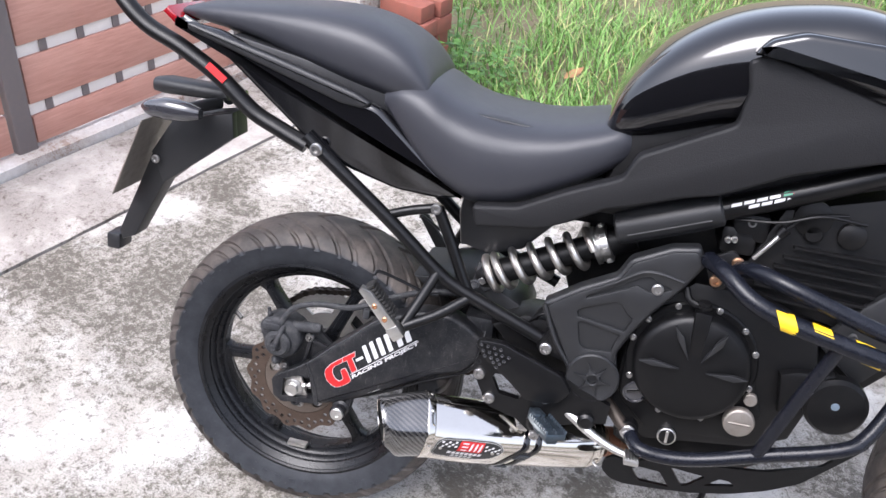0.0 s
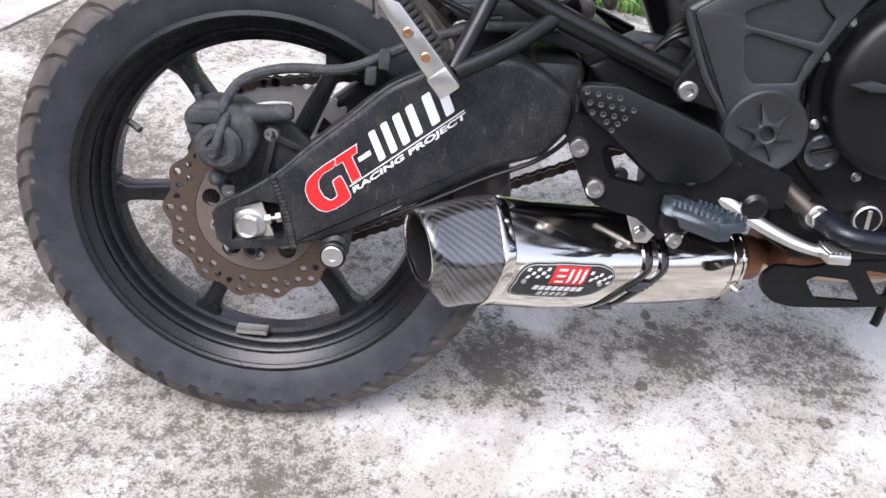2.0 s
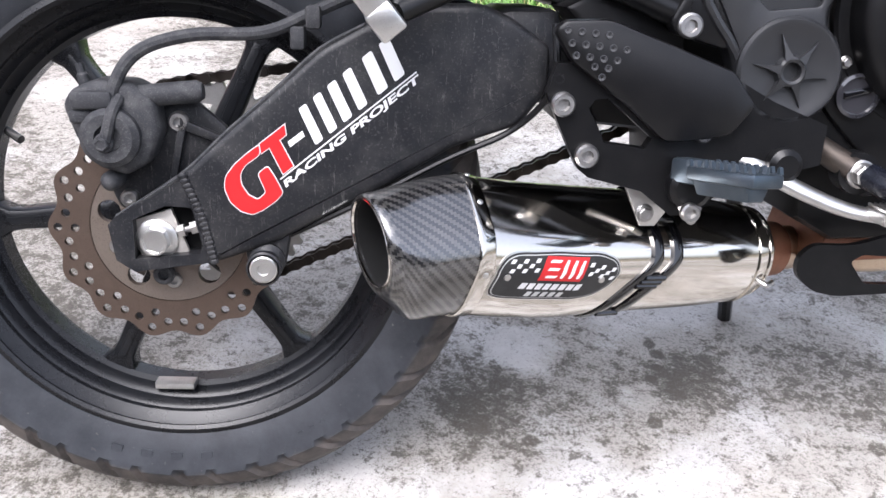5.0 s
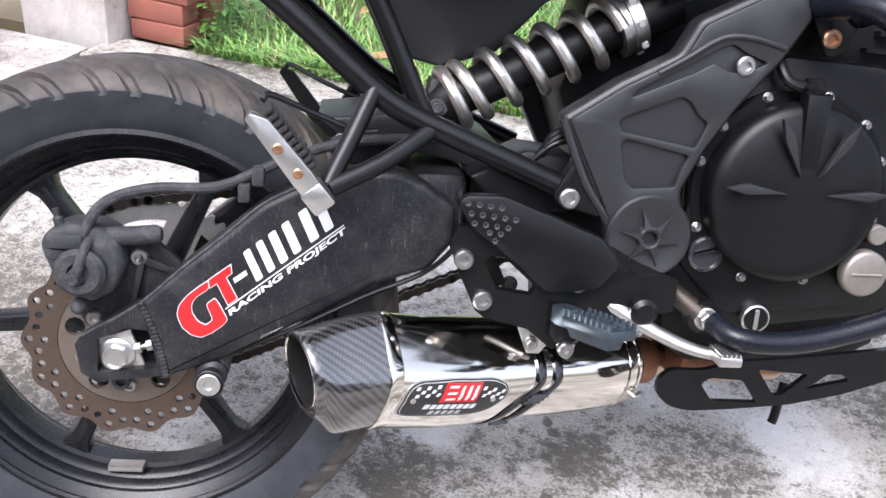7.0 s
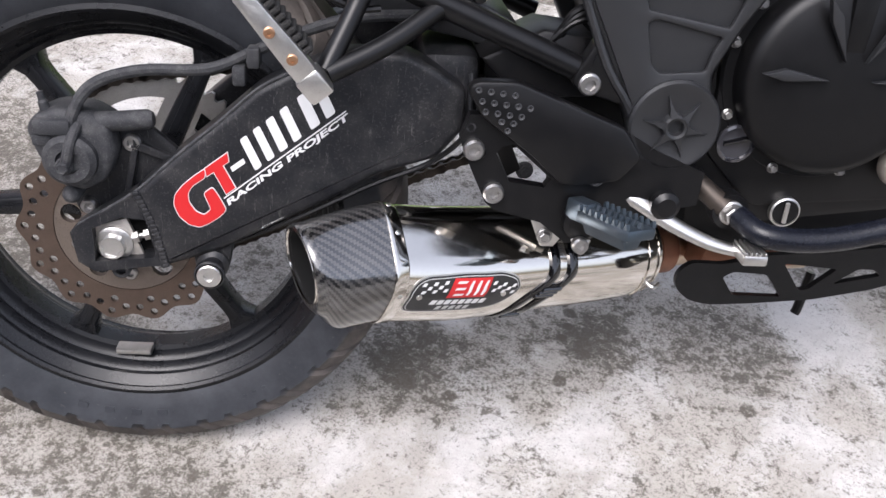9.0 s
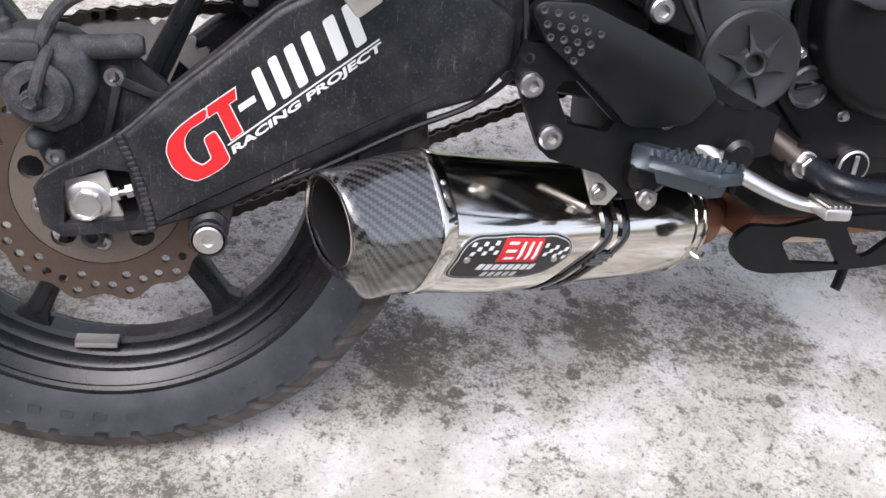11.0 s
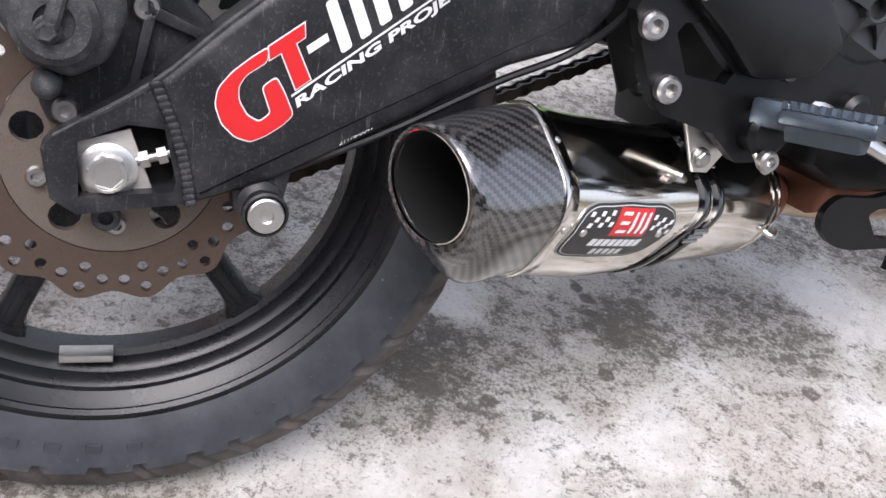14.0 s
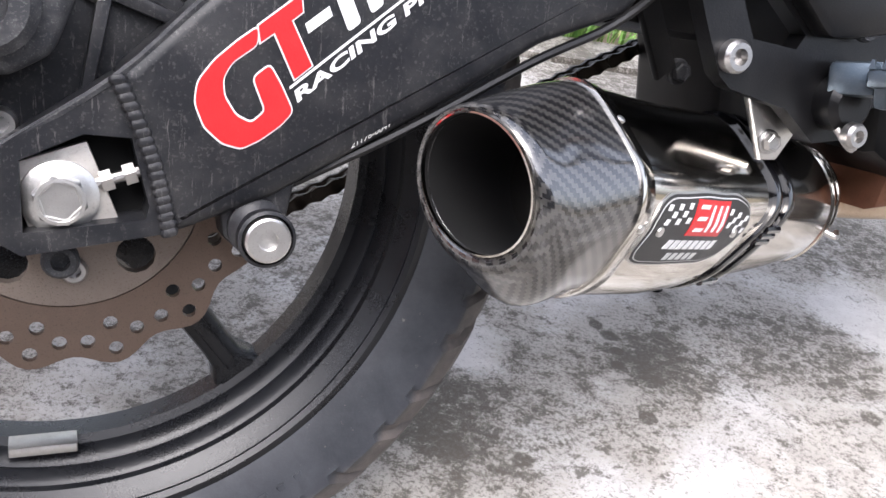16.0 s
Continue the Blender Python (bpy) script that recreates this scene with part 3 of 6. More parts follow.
def tyre_mesh(cx, cz, r_out, half, r_bead, bead_half, pitches=22, crown=0.05):
    """A tyre with slanted tread grooves: columns follow the grooves, so that their walls are crisp."""
    prof = [(-bead_half, r_bead), (-bead_half - 0.006, r_bead + 0.006), (-half * 0.91, r_bead + 0.024), (-half * 0.985, r_bead + 0.040)]
    shoulder = len(prof)
    rows = 13
    edge_r = r_bead + 0.0455
    for i in range(rows):
        s = -1 + 2 * i / (rows - 1)
        prof.append((half * math.sin(s * 1.25) / math.sin(1.25), r_out - (r_out - edge_r) * abs(s) ** 3.4))
    prof += [(-y, r) for y, r in reversed(prof[:shoulder])]
    cols = 20
    n = pitches * cols
    bm = bmesh.new()
    grid = []
    normals = []
    for i in range(len(prof)):
        (y0, r0), (y1, r1) = prof[max(i - 1, 0)], prof[min(i + 1, len(prof) - 1)]
        ln = math.hypot(y1 - y0, r1 - r0)
        normals.append((-(r1 - r0) / ln, (y1 - y0) / ln))
    for k in range(n):
        ph = k % cols
        ring = []
        for i, (y, r) in enumerate(prof):
            s = max(-1, min(1, y / half))
            shear = 0.30 * (1 - abs(s)) ** 0.9 + (math.pi / pitches if s > 0 else 0)
            a = 2 * math.pi * k / n + shear
            depth = 0.0
            j = i - shoulder
            if 0 <= j < rows:
                if ph in (6, 7, 8) and abs(s) > 0.10:
                    depth = 0.0050
                if ph in (15, 16) and abs(s) > 0.60:
                    depth = 0.0050
            ny, nr = normals[i]
            rr = r - depth * nr
            ring.append(bm.verts.new((cx + rr * math.cos(a), y - depth * ny, cz + rr * math.sin(a))))
        grid.append(ring)
    for k in range(n):
        a, b = grid[k], grid[(k + 1) % n]
        for i in range(len(prof) - 1):
            bm.faces.new((a[i], a[i + 1], b[i + 1], b[i]))
    return bm


def ring_plate(cx, cz, r0, r1, y0, y1, n=96, wave=0.0, waves=10, holes=()):
    outer = [(cx + (r1 + wave * math.cos(waves * 2 * math.pi * k / n)) * math.cos(2 * math.pi * k / n),
              cz + (r1 + wave * math.cos(waves * 2 * math.pi * k / n)) * math.sin(2 * math.pi * k / n)) for k in range(n)]
    inner = [(cx + r0 * math.cos(2 * math.pi * k / 40), cz + r0 * math.sin(2 * math.pi * k / 40)) for k in range(40)]
    return prism(outer, y0, y1, 0, [inner, *holes])


def hole(x, z, r, n=10):
    return [(x + r * math.cos(2 * math.pi * k / n), z + r * math.sin(2 * math.pi * k / n)) for k in range(n)]


SPOKE_PHASE = 4.5


def make_wheel(name, cx, cz, r_out, half, rim_half, phase, rear):
    lip = 0.2315
    flank = [(0.0, 0.0), (-0.0015, -0.0055), (0.001, -0.0090), (0.005, -0.0080), (0.009, -0.0120), (0.014, -0.0185), (0.019, -0.0195), (0.021, -0.0225),
             (0.029, -0.0265), (0.032, -0.0260), (0.035, -0.0310), (0.043, -0.0350), (0.0455, -0.0405)]
    prof = [(-rim_half + a, lip + r) for a, r in flank] + [(rim_half - a * 1.38, lip + r) for a, r in reversed(flank)]
    prof += [(rim_half - 0.008, lip - 0.004), (0.02, lip - 0.018), (-0.02, lip - 0.018), (-rim_half + 0.008, lip - 0.004)]
    rim = part(name, lathe([(-a, r) for a, r in prof], (cx, 0, cz), n=144, closed=True), M_RIM, bike, "black cast-alloy wheel with six spokes")
    part("tyre", tyre_mesh(cx, cz, r_out, half, lip - 0.004, rim_half - 0.004), M_RUBBER, rim, "dusty dual-sport tyre with slanted tread grooves")
    part("hub", lathe([(-0.07, 0), (-0.07, 0.035), (-0.03, 0.045), (-0.025, 0.06), (0.025, 0.06), (0.03, 0.045), (0.07, 0.035), (0.07, 0)], (cx, 0, cz)), M_RIM, rim)
    shape = [(0.050, -0.022), (0.080, -0.013), (0.165, -0.0105), (0.178, -0.0115), (0.196, -0.021), (0.196, 0.021), (0.178, 0.0115), (0.165, 0.0105), (0.080, 0.013), (0.050, 0.022)]
    bm = prism(shape, -0.021, 0.010, 0.005)
    groove = prism([(0.09, -0.0045), (0.185, -0.004), (0.185, 0.004), (0.09, 0.0045)], -0.0225, -0.0205, 0.001)
    merge(bm, groove)
    one = part("spoke", bm, M_RIM, rim)
    turn = [pose(cx, 0, cz, 0, -(phase + 60 * k), 0) for k in range(6)]
    one.matrix_local = turn[0]
    for m in turn[1:]:
        share(one, m)
    return rim


rear_wheel = make_wheel("rear_wheel", AX, AZ, 0.304, 0.080, 0.066, SPOKE_PHASE, True)
front_wheel = make_wheel("front_wheel", 1.385, 0.30, 0.297, 0.060, 0.050, 20, False)
# balance weight and valve
w = prism([(-0.040, 0.112), (0.001, 0.111), (0.001, 0.118), (-0.040, 0.119)], -0.040, -0.020, 0.002)
part("balance_weight", w, M_ALU, rear_wheel, "bright stick-on balance weight")
valve_a = radians(156)
part("valve", tube([(AX + 0.195 * math.cos(valve_a), -0.01, AZ + 0.195 * math.sin(valve_a)), (AX + 0.172 * math.cos(valve_a), -0.022, AZ + 0.172 * math.sin(valve_a))], 0.0045, 10), M_BOLT, rear_wheel, "valve stem with a metal cap")
# raised sidewall marks: plain bars
rng = random.Random(3)
for k, ang in enumerate((-107, -100, -93, -86, -63, -60, -57)):
    a = radians(ang)
    d = 0.0075 if k < 4 else 0.004
    bar = box(0, 0, 0, d * 1.7, 0.0014, 0.013 if k < 4 else 0.006, 0.001, 1)
    bmesh.ops.transform(bar, matrix=pose(AX + 0.256 * math.cos(a), -0.0741, AZ + 0.256 * math.sin(a)) @ pose(0, 0, 0, 0, -(ang + 90), 0) @ pose(0, 0, 0, -12), verts=bar.verts[:])
    part("raised_mark", bar, M_RUBBER, rear_wheel)

# brake disc with its carrier
disc_holes = []
for k in range(14):
    for r, da in ((0.1035, 0), (0.0955, 8.5), (0.0875, 0.5), (0.0960, 17.5)):
        a = radians(360 / 14 * k + da)
        disc_holes.append(hole(AX + r * math.cos(a), AZ + r * math.sin(a), 0.0042, 10))
part("brake_disc", ring_plate(AX, AZ, 0.074, 0.1085, -0.0935, -0.0885, 140, 0.0040, 14, disc_holes), M_DISC, rear_wheel, "brown-tinted wave brake disc with drilled holes")
car_holes = [hole(AX + 0.057 * math.cos(radians(72 * k + 20)), AZ + 0.057 * math.sin(radians(72 * k + 20)), 0.011, 12) for k in range(5)]
part("disc_carrier", ring_plate(AX, AZ, 0.032, 0.0735, -0.0925, -0.085, 60, 0, 1, car_holes), M_HUBPLATE, rear_wheel, "brown-stained alloy disc carrier")
for k in range(5):
    a = radians(72 * k + 56)
    bolt(rear_wheel, AX + 0.052 * math.cos(a), -0.092, AZ + 0.052 * math.sin(a), 0.0075, 0.006)

# sprocket and chain on the far flank
teeth = []
for k in range(46 * 4):
    a = 2 * math.pi * k / (46 * 4)
    teeth.append((AX + (0.121 + (0.0035 if k % 4 in (0, 1) else -0.0035)) * math.cos(a), AZ + (0.121 + (0.0035 if k % 4 in (0, 1) else -0.0035)) * math.sin(a)))
windows = []
for k in range(5):
    a0 = 72 * k + 10
    outer = [(AX + 0.096 * math.cos(radians(a0 + 9 * j)), AZ + 0.096 * math.sin(radians(a0 + 9 * j))) for j in range(6)]
    inner = [(AX + 0.072 * math.cos(radians(a0 + 6 + 7 * j)), AZ + 0.072 * math.sin(radians(a0 + 6 + 7 * j))) for j in reversed(range(6))]
    windows.append(outer + inner)
part("sprocket", prism(teeth, 0.072, 0.079, 0, [hole(AX, AZ, 0.03, 24), *windows]), M_SPROCKET, rear_wheel, "alloy rear sprocket with five windows")

chain = part("chain", lathe([(-0.012, 0), (-0.012, 0.03), (-0.006, 0.04), (0.0, 0.04), (0.006, 0.03), (0.006, 0)], (0.555, 0.075, 0.46), n=17), M_CHAIN, bike, "oily dark drive chain on its front sprocket")
F, R1, R2 = Vector((0.555, 0.46)), 0.121, 0.041
d = F - Vector((AX, AZ))
base = math.atan2(d.y, d.x)
off = math.acos((R1 - R2) / d.length)
run = []
a1, a2 = base + off, base - off
for k in range(24):
    a = a1 + (2 * math.pi - 2 * off) * k / 23
    run.append((AX + R1 * math.cos(a), AZ + R1 * math.sin(a)))
for k in range(10):
    a = a2 + (2 * off) * k / 9
    run.append((F.x + R2 * math.cos(a), F.y + R2 * math.sin(a)))
run.append(run[0])
lens_, total = [0.0], 0.0
for p, q in zip(run, run[1:]):
    total += math.hypot(q[0] - p[0], q[1] - p[1])
    lens_.append(total)
pitch = total / round(total / 0.0159)
link_mesh = bmesh.new()
for yy in (-0.0085, 0.0055):
    merge(link_mesh, prism([(-0.0079 + 0.0062 * math.cos(a), 0.0062 * math.sin(a)) for a in np.linspace(math.pi / 2, 3 * math.pi / 2, 5)]
                           + [(0, -0.0042)] + [(0.0079 + 0.0062 * math.cos(a), 0.0062 * math.sin(a)) for a in np.linspace(-math.pi / 2, math.pi / 2, 5)] + [(0, 0.0042)], yy, yy + 0.003, 0))
merge(link_mesh, lathe([(-0.0055, 0), (-0.0055, 0.0048), (0.0085, 0.0048), (0.0085, 0)], (0.0079, 0, 0), n=8))
first = None
for k in range(round(total / pitch)):
    s = k * pitch
    i = max(j for j in range(len(lens_) - 1) if lens_[j] <= s)
    t = (s - lens_[i]) / (lens_[i + 1] - lens_[i])
    x, z = (run[i][c] + (run[i + 1][c] - run[i][c]) * t for c in (0, 1))
    a = math.degrees(math.atan2(run[i + 1][1] - run[i][1], run[i + 1][0] - run[i][0]))
    m = pose(x, 0.0755 + (0.0015 if k % 2 else 0), z, 0, -a, 0)
    if first is None:
        first = part("chain_link", link_mesh, M_CHAIN, chain)
        first.matrix_local = m
    else:
        share(first, m)

# ---- swingarm ----
SH = 0.02
arm_outline = [(0.024, 0.366), (0.065, 0.404), (0.107, 0.440), (0.148, 0.477), (0.187, 0.498), (0.235, 0.515), (0.290, 0.516), (0.318, 0.503), (0.350, 0.480),
               (0.348, 0.440), (0.325, 0.411), (0.266, 0.391), (0.210, 0.357), (0.151, 0.326), (0.102, 0.300), (0.050, 0.282)]
arm = prism(arm_outline, -0.136, -0.090, 0.008, (), SH, 3, 0.006)
swingarm = part("swingarm", arm, M_SWING, bike, "dusty black box-section swingarm with scuffs")
drop_outline = [(-0.044, 0.318), (-0.038, 0.325), (0.024, 0.366), (0.050, 0.283), (-0.023, 0.274), (-0.039, 0.285)]
slot = [(-0.022, 0.286), (0.037, 0.291), (0.039, 0.298), (0.031, 0.334), (0.008, 0.336), (-0.022, 0.323)]
dropout = part("axle_carrier", prism(drop_outline, -0.133, -0.110, 0, [slot], SH), M_SWING, swingarm, "cast axle carrier with an open slot")
# plain black sheet that closes the back of the slot
part("carrier_back", prism([(-0.026, 0.282), (0.042, 0.288), (0.036, 0.340), (-0.024, 0.326)], -0.110, -0.104, 0, (), SH), M_BLACK, swingarm)
for o in (swingarm, dropout):
    mirrored(o)
part("cross_member", box(0.335, 0, 0.47, 0.06, 0.20, 0.085, 0.012), M_SWING, swingarm)
# weld bead along the joint
bead_run = [Vector((0.024 + 0.025 * k / 76 + 0.004 * math.sin(math.pi * k / 76), -0.1345, 0.366 - 0.084 * k / 76)) for k in range(77)]
bead = bmesh.new()
rings = []
for k, p in enumerate(bead_run):
    r = 0.0036 + 0.0011 * abs(math.sin(math.pi * k / 4))
    rings.append([p + Vector((math.cos(a) * r, -math.sin(a) * r * 0.6, 0.25 * r * math.cos(a))) for a in np.linspace(0, 2 * math.pi, 9)[:-1]])
bead.free()
part("weld_bead", loft(rings), M_SWING, swingarm)
bead = tube([(-0.036, -0.131, 0.3255), (0.024, -0.132, 0.3645), (0.065, -0.131, 0.4025), (0.107, -0.130, 0.4385), (0.148, -0.129, 0.4755), (0.187, -0.128, 0.4965)], 0.0022, 6, 4)
part("weld_bead", bead, M_DUSTY, swingarm)
plate = part("adjuster_plate", prism([(-0.031, 0.3175), (0.010, 0.3305), (0.0245, 0.289), (-0.016, 0.276)], -0.1215, -0.1155, 0.001), M_ZINC, swingarm, "pale zinc chain adjuster plate")
axle = lathe([(0, 0), (0, 0.0192), (0.0035, 0.0192), (0.0055, 0.0150), (0.0055, 0)], n=40)
merge(axle, lathe([(0.004, 0.0135), (0.012, 0.0135), (0.0135, 0.0122), (0.0135, 0.0104), (0.0115, 0.0098), (0.0115, 0)], n=6))
merge(axle, lathe([(0.004, 0.0122), (0.0140, 0.0122), (0.0142, 0.0104), (0.0118, 0.0098), (0.0118, 0)], n=28))
bmesh.ops.translate(axle, vec=(-0.004, -0.1215, 0.3020), verts=axle.verts[:])
part("axle_nut", axle, M_ALU, swingarm, "large flanged axle nut", 30)
adj = tube([(0.012, -0.122, 0.3080), (0.036, -0.122, 0.3150)], 0.0030, 10)
for x in (0.0190, 0.0305):
    merge(adj, lathe([(-0.003, 0), (-0.003, 0.0062), (0.003, 0.0062), (0.003, 0)], (x, -0.122, 0.3085 + (x - 0.014) * 0.295), (1, 0, 0.295), n=6))
part("adjuster_bolt", adj, M_BOLT, swingarm, "plated chain adjuster bolt", 30)
spool = lathe([(0, 0.009), (0.006, 0.0165), (0.010, 0.0165), (0.014, 0.0115), (0.024, 0.0115), (0.028, 0.0158), (0.034, 0.0158), (0.035, 0.0140)], (0.0965, -0.120, 0.2835), n=28)
spool_ob = part("stand_spool", spool, M_SWING, swingarm, "black paddock stand spool")
part("spool_bolt", lathe([(0.030, 0.0), (0.030, 0.0128), (0.0365, 0.0124), (0.0375, 0.0112), (0.0375, 0.0055), (0.0345, 0.005), (0.0345, 0.0)], (0.0965, -0.120, 0.2835), n=28), M_ALU, swingarm, "aluminium spool bolt face", 30)
part("spool_lug", prism([(0.075, 0.300), (0.118, 0.308), (0.112, 0.278), (0.088, 0.268), (0.078, 0.278)], -0.126, -0.104, 0.003), M_SWING, swingarm)


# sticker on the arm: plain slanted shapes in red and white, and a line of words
def on_arm(bm_flat, along, up, lift):
    """Lays a flat shape, drawn in its own x and y, on the arm's outer face."""
    o = Vector((0.0791, 0, 0.3372))
    ex = Vector((0.779, 0, 0.627)).normalized()
    ez = Vector((-0.30, 0, 0.954)).normalized()
    for v in bm_flat.verts:
        p = o + ex * (v.co.x + along) + ez * (v.co.y + up)
        p.y = -0.136 + SH * p.x - lift - v.co.z
        v.co = p
    return bm_flat


def flat(outline, hole_loops=(), thick=0.0003):
    bm = bmesh.new()
    edges = []
    for lp in (outline, *hole_loops):
        vs = [bm.verts.new((x, y, 0)) for x, y in lp]
        edges += [bm.edges.new((vs[i - 1], vs[i])) for i in range(len(vs))]
    bmesh.ops.triangle_fill(bm, use_beauty=True, edges=edges)
    ext = bmesh.ops.extrude_face_region(bm, geom=bm.faces[:])
    for v in ext["geom"]:
        if isinstance(v, bmesh.types.BMVert):
            v.co.z = thick
    return bm


def grown(outline, w):
    c = Vector((sum(p[0] for p in outline), sum(p[1] for p in outline))) / len(outline)
    n = len(outline)
    area = sum(outline[i - 1][0] * outline[i][1] - outline[i][0] * outline[i - 1][1] for i in range(n))
    s = 1 if area > 0 else -1
    out = []
    for i in range(n):
        a, p, b = (Vector(outline[j % n]) for j in (i - 1, i, i + 1))
        d1, d2 = (p - a).normalized(), (b - p).normalized()
        n1, n2 = Vector((d1.y, -d1.x)) * s, Vector((d2.y, -d2.x)) * s
        m = (n1 + n2).normalized()
        q = p + m * w / max(0.5, m.dot(n1))
        out.append((q.x, q.y))
    return out


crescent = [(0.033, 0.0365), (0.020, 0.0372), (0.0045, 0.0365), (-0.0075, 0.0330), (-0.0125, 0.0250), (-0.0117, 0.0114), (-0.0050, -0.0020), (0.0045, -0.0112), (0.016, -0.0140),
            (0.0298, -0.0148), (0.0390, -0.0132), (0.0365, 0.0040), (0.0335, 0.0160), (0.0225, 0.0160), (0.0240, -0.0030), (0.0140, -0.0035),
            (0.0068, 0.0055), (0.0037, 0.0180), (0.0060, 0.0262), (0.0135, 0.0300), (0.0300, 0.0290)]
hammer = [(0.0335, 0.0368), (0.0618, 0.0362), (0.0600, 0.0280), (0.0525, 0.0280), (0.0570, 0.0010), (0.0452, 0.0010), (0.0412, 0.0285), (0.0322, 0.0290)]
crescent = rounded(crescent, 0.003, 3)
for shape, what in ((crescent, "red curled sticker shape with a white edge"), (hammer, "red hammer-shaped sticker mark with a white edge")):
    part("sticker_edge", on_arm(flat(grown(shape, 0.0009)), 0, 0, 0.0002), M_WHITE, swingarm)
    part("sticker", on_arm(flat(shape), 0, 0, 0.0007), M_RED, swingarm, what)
part("sticker", on_arm(flat([(0.0600, 0.0165), (0.0765, 0.0160), (0.0760, 0.0215), (0.0595, 0.0220)]), 0, 0, 0.0004), M_WHITE, swingarm)


def slanted(x, y, w, h, r):
    return rounded([(x + 0.0045, y), (x + w + 0.0015, y), (x + w - 0.0035, y + h), (x, y + h)], r, 4)


for x, w_ in ((0.0790, 0.0120), (0.0952, 0.0120), (0.1112, 0.0130), (0.1284, 0.0130), (0.1500, 0.0145), (0.1688, 0.0145)):
    part("sticker", on_arm(flat(slanted(x, 0.0030, w_, 0.0365, 0.0025)), 0, 0, 0.0004), M_WHITE, swingarm, "white slanted bar sticker")
part("sticker_line", on_arm(flat([(0.0410, -0.0020), (0.1955, -0.0028), (0.1955, -0.0014), (0.0410, -0.0006)]), 0, 0, 0.0004), M_WHITE, swingarm)


def words(text, size, name, material, place, bold=0.0):
    """Flat lettering: place() lays its mesh where it belongs."""
    cu = bpy.data.curves.new(name, "FONT")
    cu.body, cu.size, cu.extrude, cu.offset = text, size, 0.0002, bold
    tmp = bpy.data.objects.new(name, cu)
    scene.collection.objects.link(tmp)
    me = bpy.data.meshes.new_from_object(tmp.evaluated_get(bpy.context.evaluated_depsgraph_get()))
    bpy.data.objects.remove(tmp)
    bm = bmesh.new()
    bm.from_mesh(me)
    bpy.data.meshes.remove(me)
    bpy.data.curves.remove(cu)
    return place(bm)


def fit_width(bm, width, height):
    xs, ys = [v.co.x for v in bm.verts], [v.co.y for v in bm.verts]
    sx, sy = width / (max(xs) - min(xs)), height / (max(ys) - min(ys))
    x0, y0 = min(xs), min(ys)
    for v in bm.verts:
        v.co.x, v.co.y = (v.co.x - x0) * sx, (v.co.y - y0) * sy
    return bm


part("lettering", words("RACING PROJECT", 0.015, "lettering", M_WHITE, lambda b: on_arm(fit_width(b, 0.153, 0.0088), 0.0432, -0.0130, 0.0004), 0.0005), M_WHITE, swingarm, "white words RACING PROJECT")


def place_number(b):
    fit_width(b, 0.026, 0.0035)
    for v in b.verts:
        x = 0.148 + v.co.x * 0.86
        z = 0.3285 + v.co.x * 0.48 + v.co.y
        v.co = (x, -0.1352 + SH * x - v.co.z, z)
    return b


part("lettering", words("21176-0041", 0.004, "lettering", M_LABEL, place_number), M_LABEL, swingarm, "small printed part number 21176-0041")

# brake hose and wire along the arm
part("brake_hose", tube([(-0.034, -0.130, 0.405), (-0.030, -0.130, 0.440), (-0.010, -0.122, 0.470), (0.035, -0.118, 0.485), (0.098, -0.113, 0.488), (0.140, -0.108, 0.505), (0.175, -0.10, 0.520), (0.24, -0.09, 0.540), (0.33, -0.08, 0.545)], 0.0058, 10), M_DUSTY, bike, "dusty rubber brake hose")
part("wire", tube([(0.10, -0.118, 0.298), (0.18, -0.128, 0.338), (0.26, -0.128, 0.380), (0.315, -0.128, 0.405), (0.345, -0.14, 0.435), (0.352, -0.15, 0.462), (0.352, -0.13, 0.50)], 0.003, 8), M_FRAME, bike, "thin black sensor wire")
for x, z in ((0.128, 0.484), (0.142, 0.502)):
    part("hose_clip", box(x, -0.112, z, 0.013, 0.02, 0.02, 0.003), M_DUSTY, bike)

# ---- brake caliper and its bracket ----
brk = prism([(0.000, 0.437), (0.027, 0.433), (0.064, 0.400), (0.058, 0.386), (0.030, 0.352), (0.00, 0.335), (-0.040, 0.325), (-0.048, 0.345), (-0.02, 0.375)], -0.104, -0.094, 0.003,
            (), 0, 2, 0.006)
bracket = part("caliper_bracket", brk, M_SWING, bike, "black caliper bracket")
part("bracket_rib", prism([(0.018, 0.405), (0.026, 0.405), (0.012, 0.345), (0.006, 0.345)], -0.112, -0.103, 0.002), M_SWING, bracket)
part("bracket_rib", prism([(0.020, 0.412), (0.060, 0.395), (0.058, 0.388), (0.020, 0.402)], -0.112, -0.103, 0.002), M_SWING, bracket)
bolt(bracket, 0.019, -0.104, 0.408, 0.0095, 0.008)
bolt(bracket, -0.030, -0.104, 0.337, 0.0085, 0.008)
bolt(bracket, -0.005, -0.100, 0.262, 0.010, 0.008, material=M_DUSTY)
cal = prism([(-0.076, 0.425), (-0.068, 0.438), (-0.050, 0.446), (-0.018, 0.445), (0.004, 0.432), (0.008, 0.402), (-0.004, 0.374), (-0.026, 0.362), (-0.050, 0.370), (-0.066, 0.395)], -0.132, -0.078, 0.008, (), 0, 3, 0.006)
merge(cal, lathe([(0, 0.026), (0.012, 0.026), (0.017, 0.021), (0.017, 0.012), (0.013, 0.011), (0.013, 0)], (-0.034, -0.128, 0.398), n=24))
merge(cal, box(-0.048, -0.125, 0.430, 0.036, 0.03, 0.016, 0.004))
